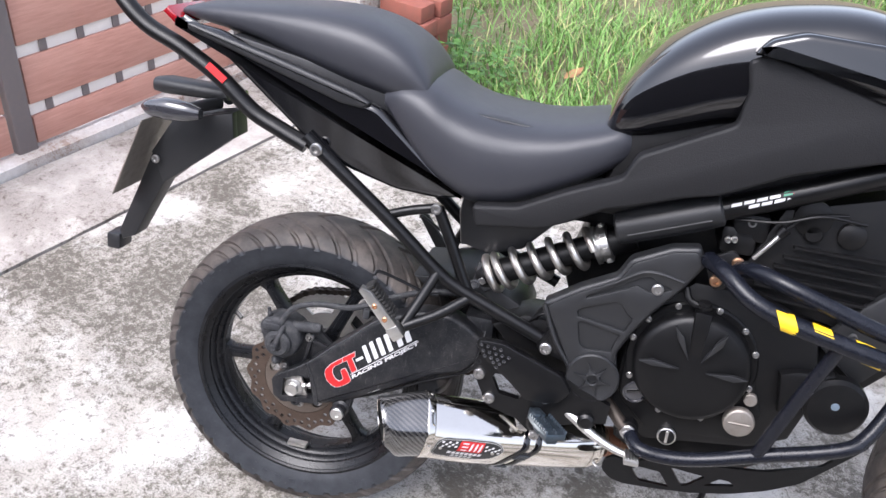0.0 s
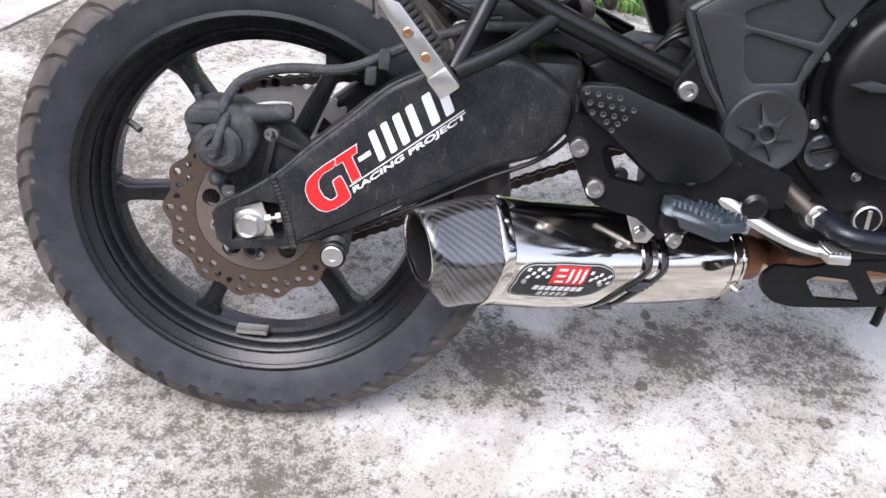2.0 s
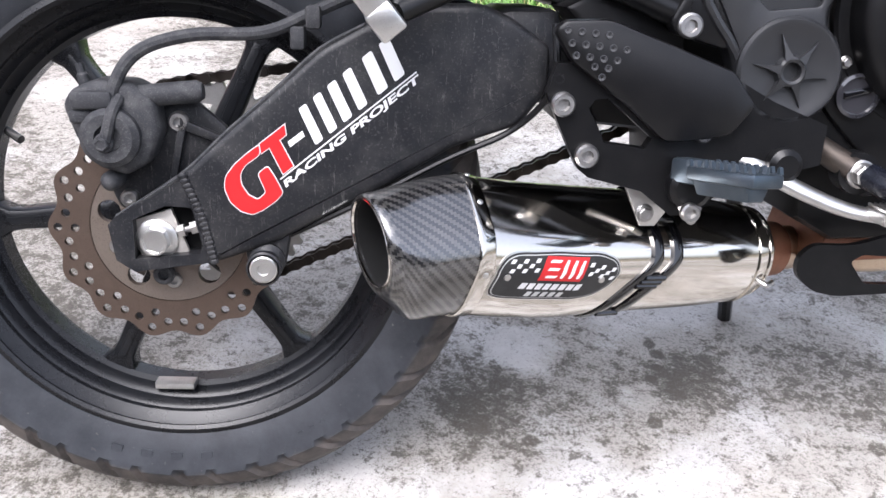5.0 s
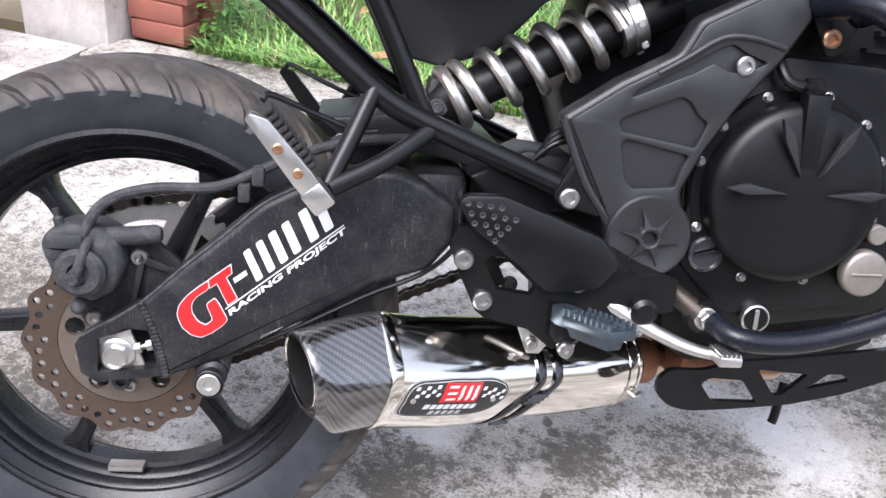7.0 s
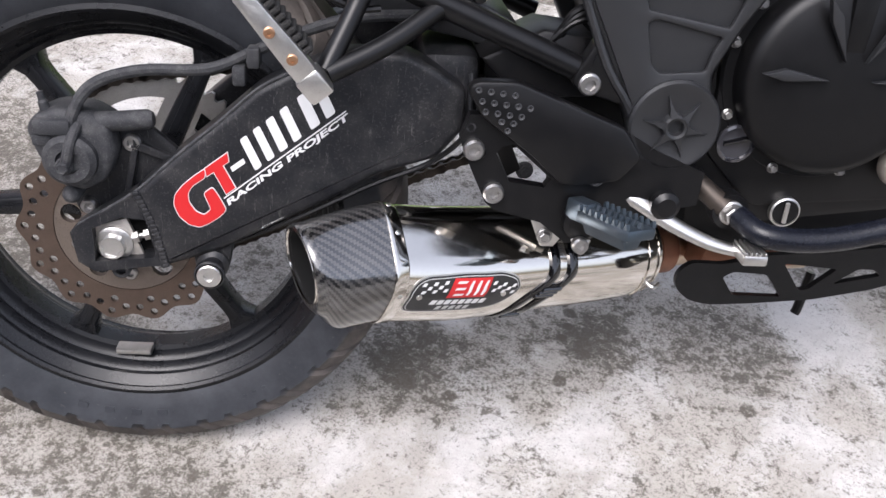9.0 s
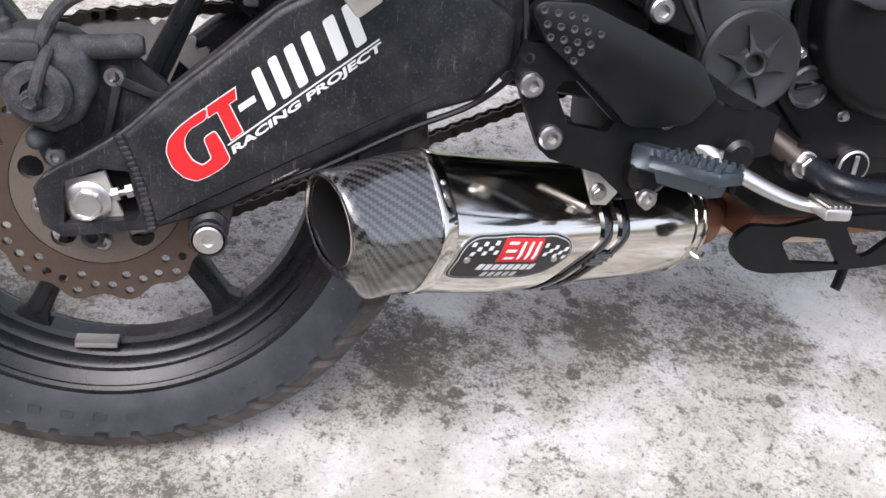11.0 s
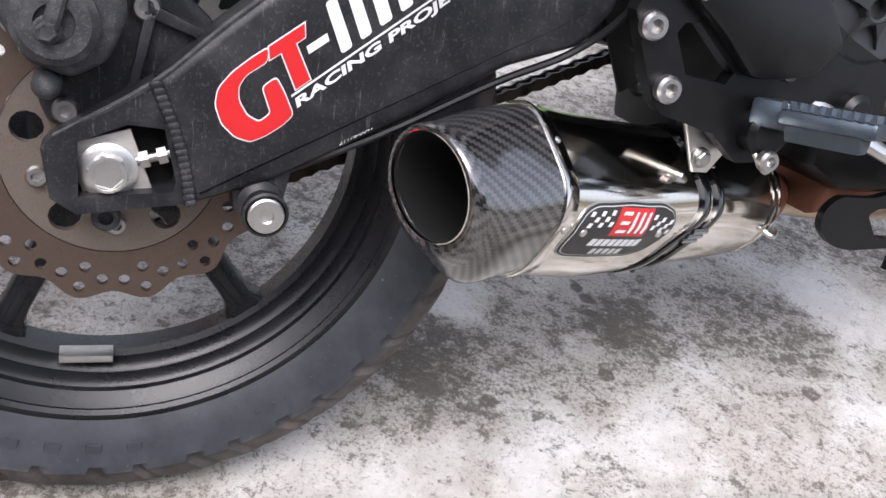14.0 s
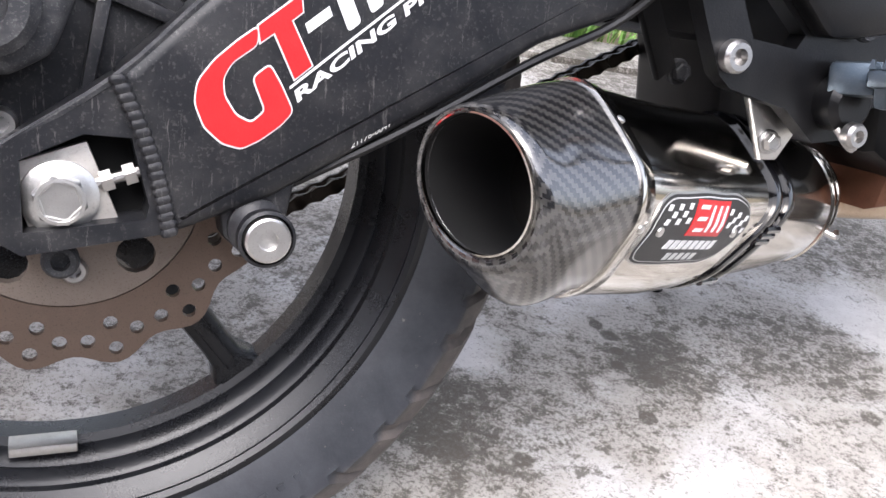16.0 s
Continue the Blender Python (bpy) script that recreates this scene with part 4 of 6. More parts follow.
merge(cal, lathe([(0, 0.010), (0.05, 0.010), (0.055, 0.007), (0.055, 0)], (-0.01, -0.12, 0.432), (1, 0, 0.1), n=16))
caliper = part("brake_caliper", cal, M_DUSTY, bike, "grimy black two-bolt rear brake caliper")
bolt(caliper, -0.038, -0.143, 0.394, 0.0085, 0.010, True, M_DUSTY, "banjo_bolt")
part("banjo", tube([(-0.036, -0.146, 0.396), (-0.030, -0.144, 0.418), (-0.026, -0.130, 0.432)], 0.0052, 10), M_DUSTY, caliper)
part("bleed_nipple", lathe([(0, 0.005), (0.008, 0.005), (0.010, 0.0035), (0.018, 0.0035), (0.018, 0)], (-0.058, -0.118, 0.442), (-0.2, 0, 1), n=12), M_DUSTY, caliper)
part("caliper_pin", lathe([(0, 0.009), (0.02, 0.009), (0.026, 0.006), (0.03, 0.0)], (-0.040, -0.108, 0.357), n=14), M_DUSTY, caliper)
part("pad_spring", box(-0.06, -0.128, 0.415, 0.02, 0.012, 0.012, 0.003), M_DUSTY, caliper)

# ---- muffler ----
ME, MF = Vector((0.1931, -0.2015, 0.3220)), Vector((0.5955, -0.0250, 0.2715))
MD = (MF - ME).normalized()
MS0 = Vector((MD.y, -MD.x, 0)).normalized()
MU0 = MS0.cross(MD)
if MU0.z < 0:
    MU0 = -MU0
ROLL = radians(6.3)
MS, MU = MS0 * math.cos(ROLL) + MU0 * math.sin(ROLL), MU0 * math.cos(ROLL) - MS0 * math.sin(ROLL)
HEX = [(0.12, 1.0), (1.0, 0.0), (0.30, -1.0), (-0.30, -1.0), (-1.0, 0.0), (-0.12, 1.0)]


def hex_radius(a):
    dx, dy = math.cos(a), math.sin(a)
    best = 9.0
    for i in range(6):
        (x1, y1), (x2, y2) = HEX[i - 1], HEX[i]
        ex, ey = x2 - x1, y2 - y1
        den = dx * ey - dy * ex
        if abs(den) > 1e-9:
            t = (x1 * ey - y1 * ex) / den
            s = (x1 * dy - y1 * dx) / den
            if t > 0 and -1e-6 <= s <= 1 + 1e-6:
                best = min(best, t)
    return best


SECTION = [sum(hex_radius(2 * math.pi * k / 72 + 0.0218 * j) for j in range(-17, 18)) / 35 for k in range(72)]


def muffler_ring(a, hw, hh, drop=0.0, hexness=0.8, grow=0.0, slant=0.0, n=72):
    """A ring of the muffler's section a metres before its outlet; slant: how far its lower half trails."""
    ring = []
    for k in range(n):
        ang = 2 * math.pi * k / n
        r = hexness * SECTION[k] + (1 - hexness)
        s, u = math.cos(ang) * r * (hw + grow), math.sin(ang) * r * (hh + grow)
        ring.append(ME + MD * (a - slant * u) + MS * s + MU * (u + drop))
    return ring


def strap_ring(a, grow):
    """A ring of the hanger strap, whose lower half sweeps back."""
    ring = []
    for p in body_ring(a, grow):
        u = (p - ME).dot(MU)
        ring.append(p + MD * 0.75 * min(0.0, u + 0.008))
    return ring


BODY = [(0.076, 0.0590, 0.0634, 0.0012, 0.85), (0.13, 0.0590, 0.0638, -0.003, 0.85), (0.18, 0.0585, 0.0641, -0.0051, 0.85), (0.27, 0.0565, 0.0612, -0.0044, 0.85),
        (0.35, 0.0520, 0.0575, -0.0060, 0.62), (0.41, 0.0440, 0.0510, -0.0080, 0.25), (0.43, 0.0405, 0.0450, -0.0060, 0.1)]


def body_ring(a, grow=0.0):
    for b0, b1 in zip(BODY, BODY[1:]):
        if b0[0] <= a <= b1[0] + 1e-6:
            t = (a - b0[0]) / (b1[0] - b0[0])
            return muffler_ring(*(p + (q - p) * t for p, q in zip((a, *b0[1:]), (a, *b1[1:]))), grow)


muffler = part("muffler", loft([muffler_ring(*b) for b in smooth_rows(BODY, 4)]), M_STEEL, bike, "polished steel muffler with a carbon-fibre end cap", 50)
CAP = [(0.004, 0.0430, 0.0440, -0.003, 0.0, 0.0, 0.24), (0.010, 0.0462, 0.0480, -0.0045, 0.15, 0, 0.22), (0.030, 0.0512, 0.0590, -0.0068, 0.5, 0, 0.12), (0.056, 0.0560, 0.0626, -0.0020, 0.75, 0, 0.04), (0.0775, 0.0592, 0.0636, 0.0012, 0.85, 0, 0)]
part("end_cap", loft([muffler_ring(*b) for b in smooth_rows(CAP, 5)], False, False), M_CARBON, muffler, "glossy twill carbon-fibre end cap", 50)
part("outlet_lip", loft([muffler_ring(0.010, 0.0462, 0.0480, -0.0045, 0.15, 0.0004, 0.22), muffler_ring(0.003, 0.0440, 0.0448, -0.003, 0, 0, 0.24), muffler_ring(0.0005, 0.0415, 0.0420, -0.002, 0, 0, 0.24), muffler_ring(0.001, 0.0385, 0.0385, -0.001, 0, 0, 0.24), muffler_ring(0.004, 0.0365, 0.0365, 0, 0, 0, 0.24)], False, False), M_CARBON, muffler, "", 50)
part("outlet_pipe", loft([muffler_ring(0.0016, 0.0382, 0.0382, 0, 0, 0, 0.24), muffler_ring(-0.0006, 0.0378, 0.0378, 0, 0, 0, 0.24), muffler_ring(-0.0008, 0.0368, 0.0368, 0, 0, 0, 0.24), muffler_ring(0.0012, 0.0364, 0.0364, 0, 0, 0, 0.24)], False, False), M_STEEL, muffler, "bright steel outlet rim")
part("outlet_bore", loft([muffler_ring(0.0010, 0.0366, 0.0366, 0, 0, 0, 0.24), muffler_ring(0.19, 0.035, 0.035, 0, 0, 0, 0)], False, True), M_BLACK, muffler, "black outlet bore")
part("band", loft([body_ring(0.0762, -0.001), body_ring(0.0762, 0.0018), body_ring(0.0785, 0.0026), body_ring(0.0815, 0.0016), body_ring(0.090, 0.0014), body_ring(0.0915, 0.0005), body_ring(0.092, -0.001)], False, False), M_STEEL, muffler, "riveted steel band", 50)


def rivet(a, ang, r=0.003, lift=0.0012):
    k = round(72 * ang / 360) % 72
    p, q = body_ring(a, lift)[k], body_ring(a, lift - 0.01)[k]
    return lathe([(-0.002, 0), (-0.002, r), (0.0006, r * 0.9), (0.0013, r * 0.5), (0.0014, 0)], p, p - q, 12)


for ang in (50, -20, 85, 130, 200, 260):
    part("rivet", rivet(0.085, ang), M_ALU, muffler)
# rubber-lined strap in two hoops with bridges
for a in (0.262, 0.286):
    hoop = [strap_ring(a, -0.001), strap_ring(a, 0.0032), strap_ring(a + 0.003, 0.0044), strap_ring(a + 0.008, 0.0044), strap_ring(a + 0.011, 0.0032), strap_ring(a + 0.011, -0.001)]
    part("strap", loft(hoop, False, False), M_GLOSS, muffler, "black rubber-lined hanger strap", 50)
outer_a, outer_b = strap_ring(0.268, 0.0035), strap_ring(0.292, 0.0035)
for k in (66, 67, 68, 8, 58):
    part("strap_bridge", tube([outer_a[k % 72], outer_b[k % 72]], 0.0032, 8), M_GLOSS, muffler)
for a in (0.408, 0.424):
    part("front_ring", loft([body_ring(a, -0.001), body_ring(a, 0.0016), body_ring(a + 0.004, 0.0016), body_ring(a + 0.004, -0.001)], False, False), M_STEEL, muffler, "", 50)
part("spring_hook", tube([body_ring(0.415, 0.0)[66], body_ring(0.420, 0.010)[66], body_ring(0.43, 0.008)[66]], 0.0028, 8), M_ALU, muffler, "small spring hook on the muffler")
pipe_start = ME + MD * 0.425 - MU * 0.004
part("link_pipe", tube([pipe_start, pipe_start + MD * 0.045, pipe_start + MD * 0.09 + Vector((0.01, 0.01, 0.0)), (0.72, -0.01, 0.262), (0.80, 0.0, 0.262)], 0.024, 18), M_PIPE, muffler, "heat-tinted link pipe")
part("pipe_clamp", lathe([(-0.012, 0.0265), (-0.012, 0.0295), (0.012, 0.0295), (0.012, 0.0265)], pipe_start + MD * 0.03, MD, 24), M_HEAT, muffler, "clamp on the link pipe")


# badge: a dark plate with a red block, checks and bars
def on_muffler(x, y, lift):
    """A place on the muffler's outer flank: x along it, y up its face from the badge's rivets."""
    ring = body_ring(x, lift)
    ks = 72.0 - 4.0 + y / 0.0050
    k0 = math.floor(ks)
    return ring[k0 % 72].lerp(ring[(k0 + 1) % 72], ks - k0)


def badge_piece(name, outline, lift, material, label=""):
    """A thin patch that follows the flank, filled in strips."""
    bm = bmesh.new()
    xs = [p[0] for p in outline]
    ys = [p[1] for p in outline]
    x0, x1 = min(xs), max(xs)
    n = max(3, int((x1 - x0) / 0.002))
    rows = max(2, int((max(ys) - min(ys)) / 0.003))
    cols = []
    for i in range(n + 1):
        x = x0 + (x1 - x0) * min(max(i / n, 0.0005), 0.9995)
        cuts = []
        for j in range(len(outline)):
            (xa, ya), (xb, yb) = outline[j - 1], outline[j]
            if (xa - x) * (xb - x) < 0:
                cuts.append(ya + (yb - ya) * (x - xa) / (xb - xa))
        lo, hi = min(cuts), max(cuts)
        cols.append([bm.verts.new(on_muffler(x, lo + (hi - lo) * r / rows, lift)) for r in range(rows + 1)])
    for a, b in zip(cols, cols[1:]):
        for r in range(rows):
            bm.faces.new((a[r], a[r + 1], b[r + 1], b[r]))
    ext = bmesh.ops.extrude_face_region(bm, geom=bm.faces[:])
    for v in ext["geom"]:
        if isinstance(v, bmesh.types.BMVert):
            v.co -= MS * 0.0006
    return part(name, bm, material, muffler, label)


BADGE = [(0.0935, -0.0215), (0.0945, 0.004), (0.1000, 0.0165), (0.1120, 0.0225), (0.1560, 0.0255), (0.2020, 0.0250), (0.2200, 0.0190), (0.2260, 0.0070), (0.2180, -0.0090), (0.2060, -0.0200), (0.1900, -0.0235), (0.1040, -0.0250)]
badge_piece("badge_edge", rounded(grown(BADGE, 0.0014), 0.006, 3), 0.0008, M_ALU)
badge_piece("badge", rounded(BADGE, 0.006, 3), 0.0013, M_BADGE, "dark oval maker's badge with red and white marks")
badge_piece("badge_line", rounded(grown(BADGE, -0.0018), 0.006, 3), 0.0016, M_LABEL)
badge_piece("badge_field", rounded(grown(BADGE, -0.0026), 0.006, 3), 0.0019, M_BADGE)
badge_piece("badge_mark", [(0.1370, -0.0010), (0.1830, -0.0010), (0.1880, 0.0215), (0.1420, 0.0215)], 0.0024, M_RED, "red badge block")
for x, lo, hi in ((0.1430, 0.002, 0.0045), (0.1440, 0.009, 0.0115), (0.1455, 0.016, 0.0185)):
    badge_piece("badge_mark", [(x, lo), (x + 0.0125, lo), (x + 0.0130, hi), (x + 0.0005, hi)], 0.0028, M_WHITE)
for x in (0.1590, 0.1680, 0.1765):
    badge_piece("badge_mark", [(x, 0.0020), (x + 0.0040, 0.0020), (x + 0.0075, 0.0185), (x + 0.0035, 0.0185)], 0.0028, M_WHITE)
for k in range(8):
    x = 0.1210 + 0.0083 * k
    badge_piece("badge_mark", [(x, -0.0115), (x + 0.0066, -0.0115), (x + 0.0080, -0.0045), (x + 0.0014, -0.0045)], 0.0024, M_WHITE)
for k in range(5):
    x = 0.1300 + 0.0083 * k
    badge_piece("badge_mark", [(x, -0.0200), (x + 0.0066, -0.0200), (x + 0.0076, -0.0145), (x + 0.0010, -0.0145)], 0.0024, M_LABEL)
for side in (0, 1):
    for i in range(5):
        for j in range(3):
            if (i + j) % 2:
                continue
            x = (0.1060 + 0.0062 * i) if side == 0 else (0.1890 + 0.0062 * i)
            y = 0.0165 - 0.0042 * j + (0.0006 * i if side == 0 else -0.0012 * i)
            badge_piece("badge_mark", [(x, y - 0.0036), (x + 0.0052, y - 0.0036), (x + 0.0058, y), (x + 0.0006, y)], 0.0024, M_WHITE)
for x in (0.1060, 0.2060):
    p = on_muffler(x, 0.0, 0.0022)
    part("badge_rivet", lathe([(-0.001, 0), (-0.001, 0.0034), (0.0008, 0.003), (0.0012, 0)], p, p - on_muffler(x, 0.0, -0.01), 12), M_ALU, muffler)

# hanger between strap and rear-set plate
part("hanger_bracket", prism([(0.418, 0.368), (0.452, 0.366), (0.468, 0.345), (0.452, 0.322), (0.438, 0.322), (0.430, 0.340)], -0.141, -0.134, 0.002), M_ALU, bike, "small alloy muffler hanger")
bolt(bike, 0.441, -0.141, 0.335, 0.0085, 0.008, True, None, "bolt")

# ---- rear-set plate, heel guard, peg, pedal ----
plate_out = [(0.350, 0.470), (0.342, 0.445), (0.355, 0.415), (0.372, 0.380), (0.382, 0.372), (0.430, 0.360), (0.458, 0.338), (0.482, 0.340), (0.500, 0.360), (0.535, 0.372),
             (0.588, 0.385), (0.590, 0.420), (0.540, 0.440), (0.500, 0.462), (0.440, 0.470)]
win = [(0.396, 0.441), (0.384, 0.440), (0.379, 0.432), (0.394, 0.403), (0.430, 0.398), (0.436, 0.407)]
rearset = part("rear_set_plate", prism(plate_out, -0.164, -0.150, 0, [win]), M_FRAME, bike, "satin black cast footrest plate")
guard_out = [(0.344, 0.497), (0.352, 0.506), (0.391, 0.507), (0.499, 0.466), (0.520, 0.437), (0.500, 0.412), (0.470, 0.407), (0.443, 0.406), (0.410, 0.436), (0.360, 0.472)]
guard = part("heel_guard", prism(guard_out, -0.178, -0.160, 0.004, (), 0, 2, 0.006), M_FRAME, rearset, "black heel guard with a field of dimples")
# dimples coloured paler than the guard, so that they stand out
dim = lathe([(0.0004, 0.0034), (0.0012, 0.0029), (0.0010, 0.0022), (-0.0016, 0)], n=10)
one = None
for r, (n, x0, z0) in enumerate(((4, 0.3545, 0.498), (5, 0.3585, 0.4875), (4, 0.3625, 0.4775), (2, 0.3785, 0.4685), (1, 0.385, 0.4600))):
    for k in range(n):
        m = pose(x0 + 0.0115 * k, -0.1785, z0 - 0.0012 * k)
        if one is None:
            one = part("dimple", dim, M_DUSTY, rearset)
            one.matrix_local = m
        else:
            share(one, m)
bolt(rearset, 0.356, -0.164, 0.436, 0.0105, 0.009)
bolt(rearset, 0.379, -0.164, 0.392, 0.0105, 0.009)
bolt(rearset, 0.478, -0.170, 0.413, 0.008, 0.006, material=M_DUSTY)
for x, z, r in ((0.352, 0.457, 0.006),):
    bolt(rearset, x, -0.158, z, r, 0.006, material=M_DUSTY)
part("peg_boss", lathe([(0, 0.019), (0.018, 0.019), (0.022, 0.014), (0.022, 0)], (0.470, -0.160, 0.366), n=20), M_FRAME, rearset)
for x, z in ((0.553, 0.386),):
    part("pedal_boss", lathe([(0, 0.015), (0.014, 0.015), (0.018, 0.010), (0.018, 0)], (x, -0.160, z), n=18), M_FRAME, rearset)

peg = bmesh.new()
merge(peg, box(0, -0.045, 0, 0.038, 0.070, 0.012, 0.003))
merge(peg, box(0, 0.0, 0, 0.022, 0.03, 0.022, 0.004))
merge(peg, prism([(-0.016, -0.005), (0.016, -0.005), (0.009, -0.018), (-0.008, -0.018)], -0.070, -0.014, 0.003))
for xx in (-0.0175, 0.0175, 0.0):
    for k in range(9):
        merge(peg, prism([(-0.0022, 0), (0.0022, 0), (0.0008, 0.006), (-0.0008, 0.006)], -0.0022, 0.0022, 0.0), pose(xx, -0.013 - 0.0078 * k, 0.0055, 0, 0, 90 if xx else 0))
bmesh.ops.transform(peg, matrix=pose(0.468, -0.180, 0.382, -4, 6, 30), verts=peg.verts[:])
foot = part("foot_peg", peg, M_PEGBLUE, bike, "bluish steel foot peg with serrated edges")
part("peg_pin", tube([(0.462, -0.178, 0.350), (0.470, -0.186, 0.338), (0.478, -0.180, 0.350)], 0.0025, 8), M_BOLT, foot)
bolt(foot, 0.468, -0.184, 0.347, 0.0085, 0.008)

pedal = tube([(0.500, -0.150, 0.400), (0.530, -0.160, 0.385), (0.565, -0.172, 0.366), (0.605, -0.180, 0.350), (0.640, -0.184, 0.343)], (0.0105, 0.0065), 12, 6, 0.7)
ped = part("brake_pedal", pedal, M_ALU, bike, "cast aluminium brake pedal with a ribbed toe pad")
pad = box(0.640, -0.195, 0.347, 0.026, 0.036, 0.012, 0.003)
for k in range(5):
    merge(pad, box(0.630 + 0.005 * k, -0.195, 0.354, 0.002, 0.034, 0.003, 0.0006, 1))
part("toe_pad", pad, M_ALU, ped, "ribbed aluminium toe pad")

# ---- frame: cover, tubes, bolts ----
cover_out = [(0.447, 0.586), (0.505, 0.626), (0.561, 0.656), (0.578, 0.690), (0.640, 0.722), (0.684, 0.730), (0.698, 0.700), (0.672, 0.655), (0.632, 0.604), (0.605, 0.560),
             (0.584, 0.515), (0.592, 0.470), (0.588, 0.447), (0.567, 0.424), (0.540, 0.422), (0.520, 0.434), (0.500, 0.484)]
fcover = part("frame_cover", prism(cover_out, -0.152, -0.118, 0.007, (), 0, 3, 0.006), M_PLASTIC, bike, "matte black moulded frame cover")
mirrored(fcover)
hollows = [[(0.506, 0.585), (0.515, 0.592), (0.567, 0.613), (0.578, 0.609), (0.588, 0.595), (0.599, 0.588), (0.589, 0.562), (0.541, 0.570), (0.509, 0.575)],
           [(0.510, 0.563), (0.518, 0.567), (0.584, 0.553), (0.577, 0.539), (0.573, 0.520), (0.529, 0.516), (0.519, 0.525)],
           [(0.516, 0.610), (0.520, 0.617), (0.568, 0.643), (0.601, 0.664), (0.615, 0.668), (0.629, 0.660), (0.652, 0.652), (0.640, 0.646), (0.631, 0.642), (0.614, 0.641), (0.596, 0.649), (0.581, 0.640)]]
part("cover_skin", prism(rounded(grown(cover_out, -0.006), 0.006), -0.1575, -0.1512, 0.0022, [rounded(h, 0.003) for h in hollows], 0, 2), M_PLASTIC, fcover, "raised cover skin with three sunk fields")
part("cover_ridge", tube([(0.540, -0.157, 0.636), (0.566, -0.158, 0.652), (0.600, -0.158, 0.674), (0.632, -0.158, 0.676), (0.668, -0.157, 0.668)], 0.0035, 8, 3), M_PLASTIC, fcover)
part("cover_ridge", tube([(0.449, -0.150, 0.584), (0.478, -0.153, 0.520), (0.506, -0.153, 0.480), (0.522, -0.152, 0.440)], 0.0045, 8, 3), M_PLASTIC, fcover)
hub = lathe([(0, 0.046), (0.006, 0.046), (0.009, 0.0435), (0.009, 0.040), (0.0075, 0.037), (0.0070, 0.0145), (0.0125, 0.0125), (0.0135, 0.0105), (0.0125, 0.0080), (0.005, 0.0075), (0.005, 0)], (0.551, -0.155, 0.466), n=48)
pivot = part("pivot_cap", hub, M_PLASTIC, fcover, "round pivot cap with six pointed ribs")
for k in range(6):
    rib = prism([(0.011, -0.0042), (0.020, -0.0016), (0.033, 0.0), (0.020, 0.0016), (0.011, 0.0042)], -0.0075, 0.0, 0.0)
    for v in rib.verts:
        if v.co.y < -0.001:
            v.co.y = -0.0085 + 0.20 * (v.co.x - 0.011)
    bmesh.ops.transform(rib, matrix=pose(0.551, -0.1605, 0.466, 0, 60 * k + 10, 0), verts=rib.verts[:])
    part("pivot_rib", rib, M_PLASTIC, fcover)
bolt(fcover, 0.629, -0.156, 0.648, 0.010, 0.006)
tri = part("frame_plate", prism([(0.470, 0.550), (0.446, 0.505), (0.452, 0.495), (0.498, 0.482), (0.500, 0.492)], -0.153, -0.13, 0.003, (), 0, 2, 0.005), M_FRAME, bike)
bolt(tri, 0.463, -0.153, 0.502, 0.011, 0.006)

TUBE_R = 0.0125
sub = part("subframe_tube", tube([(0.000, -0.140, 0.806), (0.024, -0.140, 0.787), (0.162, -0.140, 0.680), (0.250, -0.140, 0.606), (0.290, -0.140, 0.580), (0.347, -0.140, 0.556), (0.411, -0.140, 0.530), (0.455, -0.138, 0.512)], TUBE_R, 14), M_FRAME, bike, "black steel subframe tube")
mirrored(sub)
br = part("subframe_brace", tube([(0.158, -0.135, 0.690), (0.200, -0.132, 0.704), (0.242, -0.130, 0.714)], 0.0085, 12), M_FRAME, bike)
mirrored(br)
br = part("subframe_brace", tube([(0.242, -0.130, 0.716), (0.272, -0.130, 0.655), (0.298, -0.132, 0.600), (0.312, -0.132, 0.572)], 0.0105, 12), M_FRAME, bike)
mirrored(br)
bolt(bike, 0.0245, -0.150, 0.7885, 0.0115, 0.008)
bolt(bike, 0.242, -0.140, 0.716, 0.0095, 0.008)
# passenger peg brackets
for ends in ([(0.258, -0.142, 0.604), (0.236, -0.165, 0.556), (0.214, -0.190, 0.512)], [(0.318, -0.142, 0.565), (0.270, -0.170, 0.535), (0.216, -0.192, 0.510)]):
    mirrored(part("peg_bracket", tube(ends, 0.0095, 12), M_FRAME, bike))


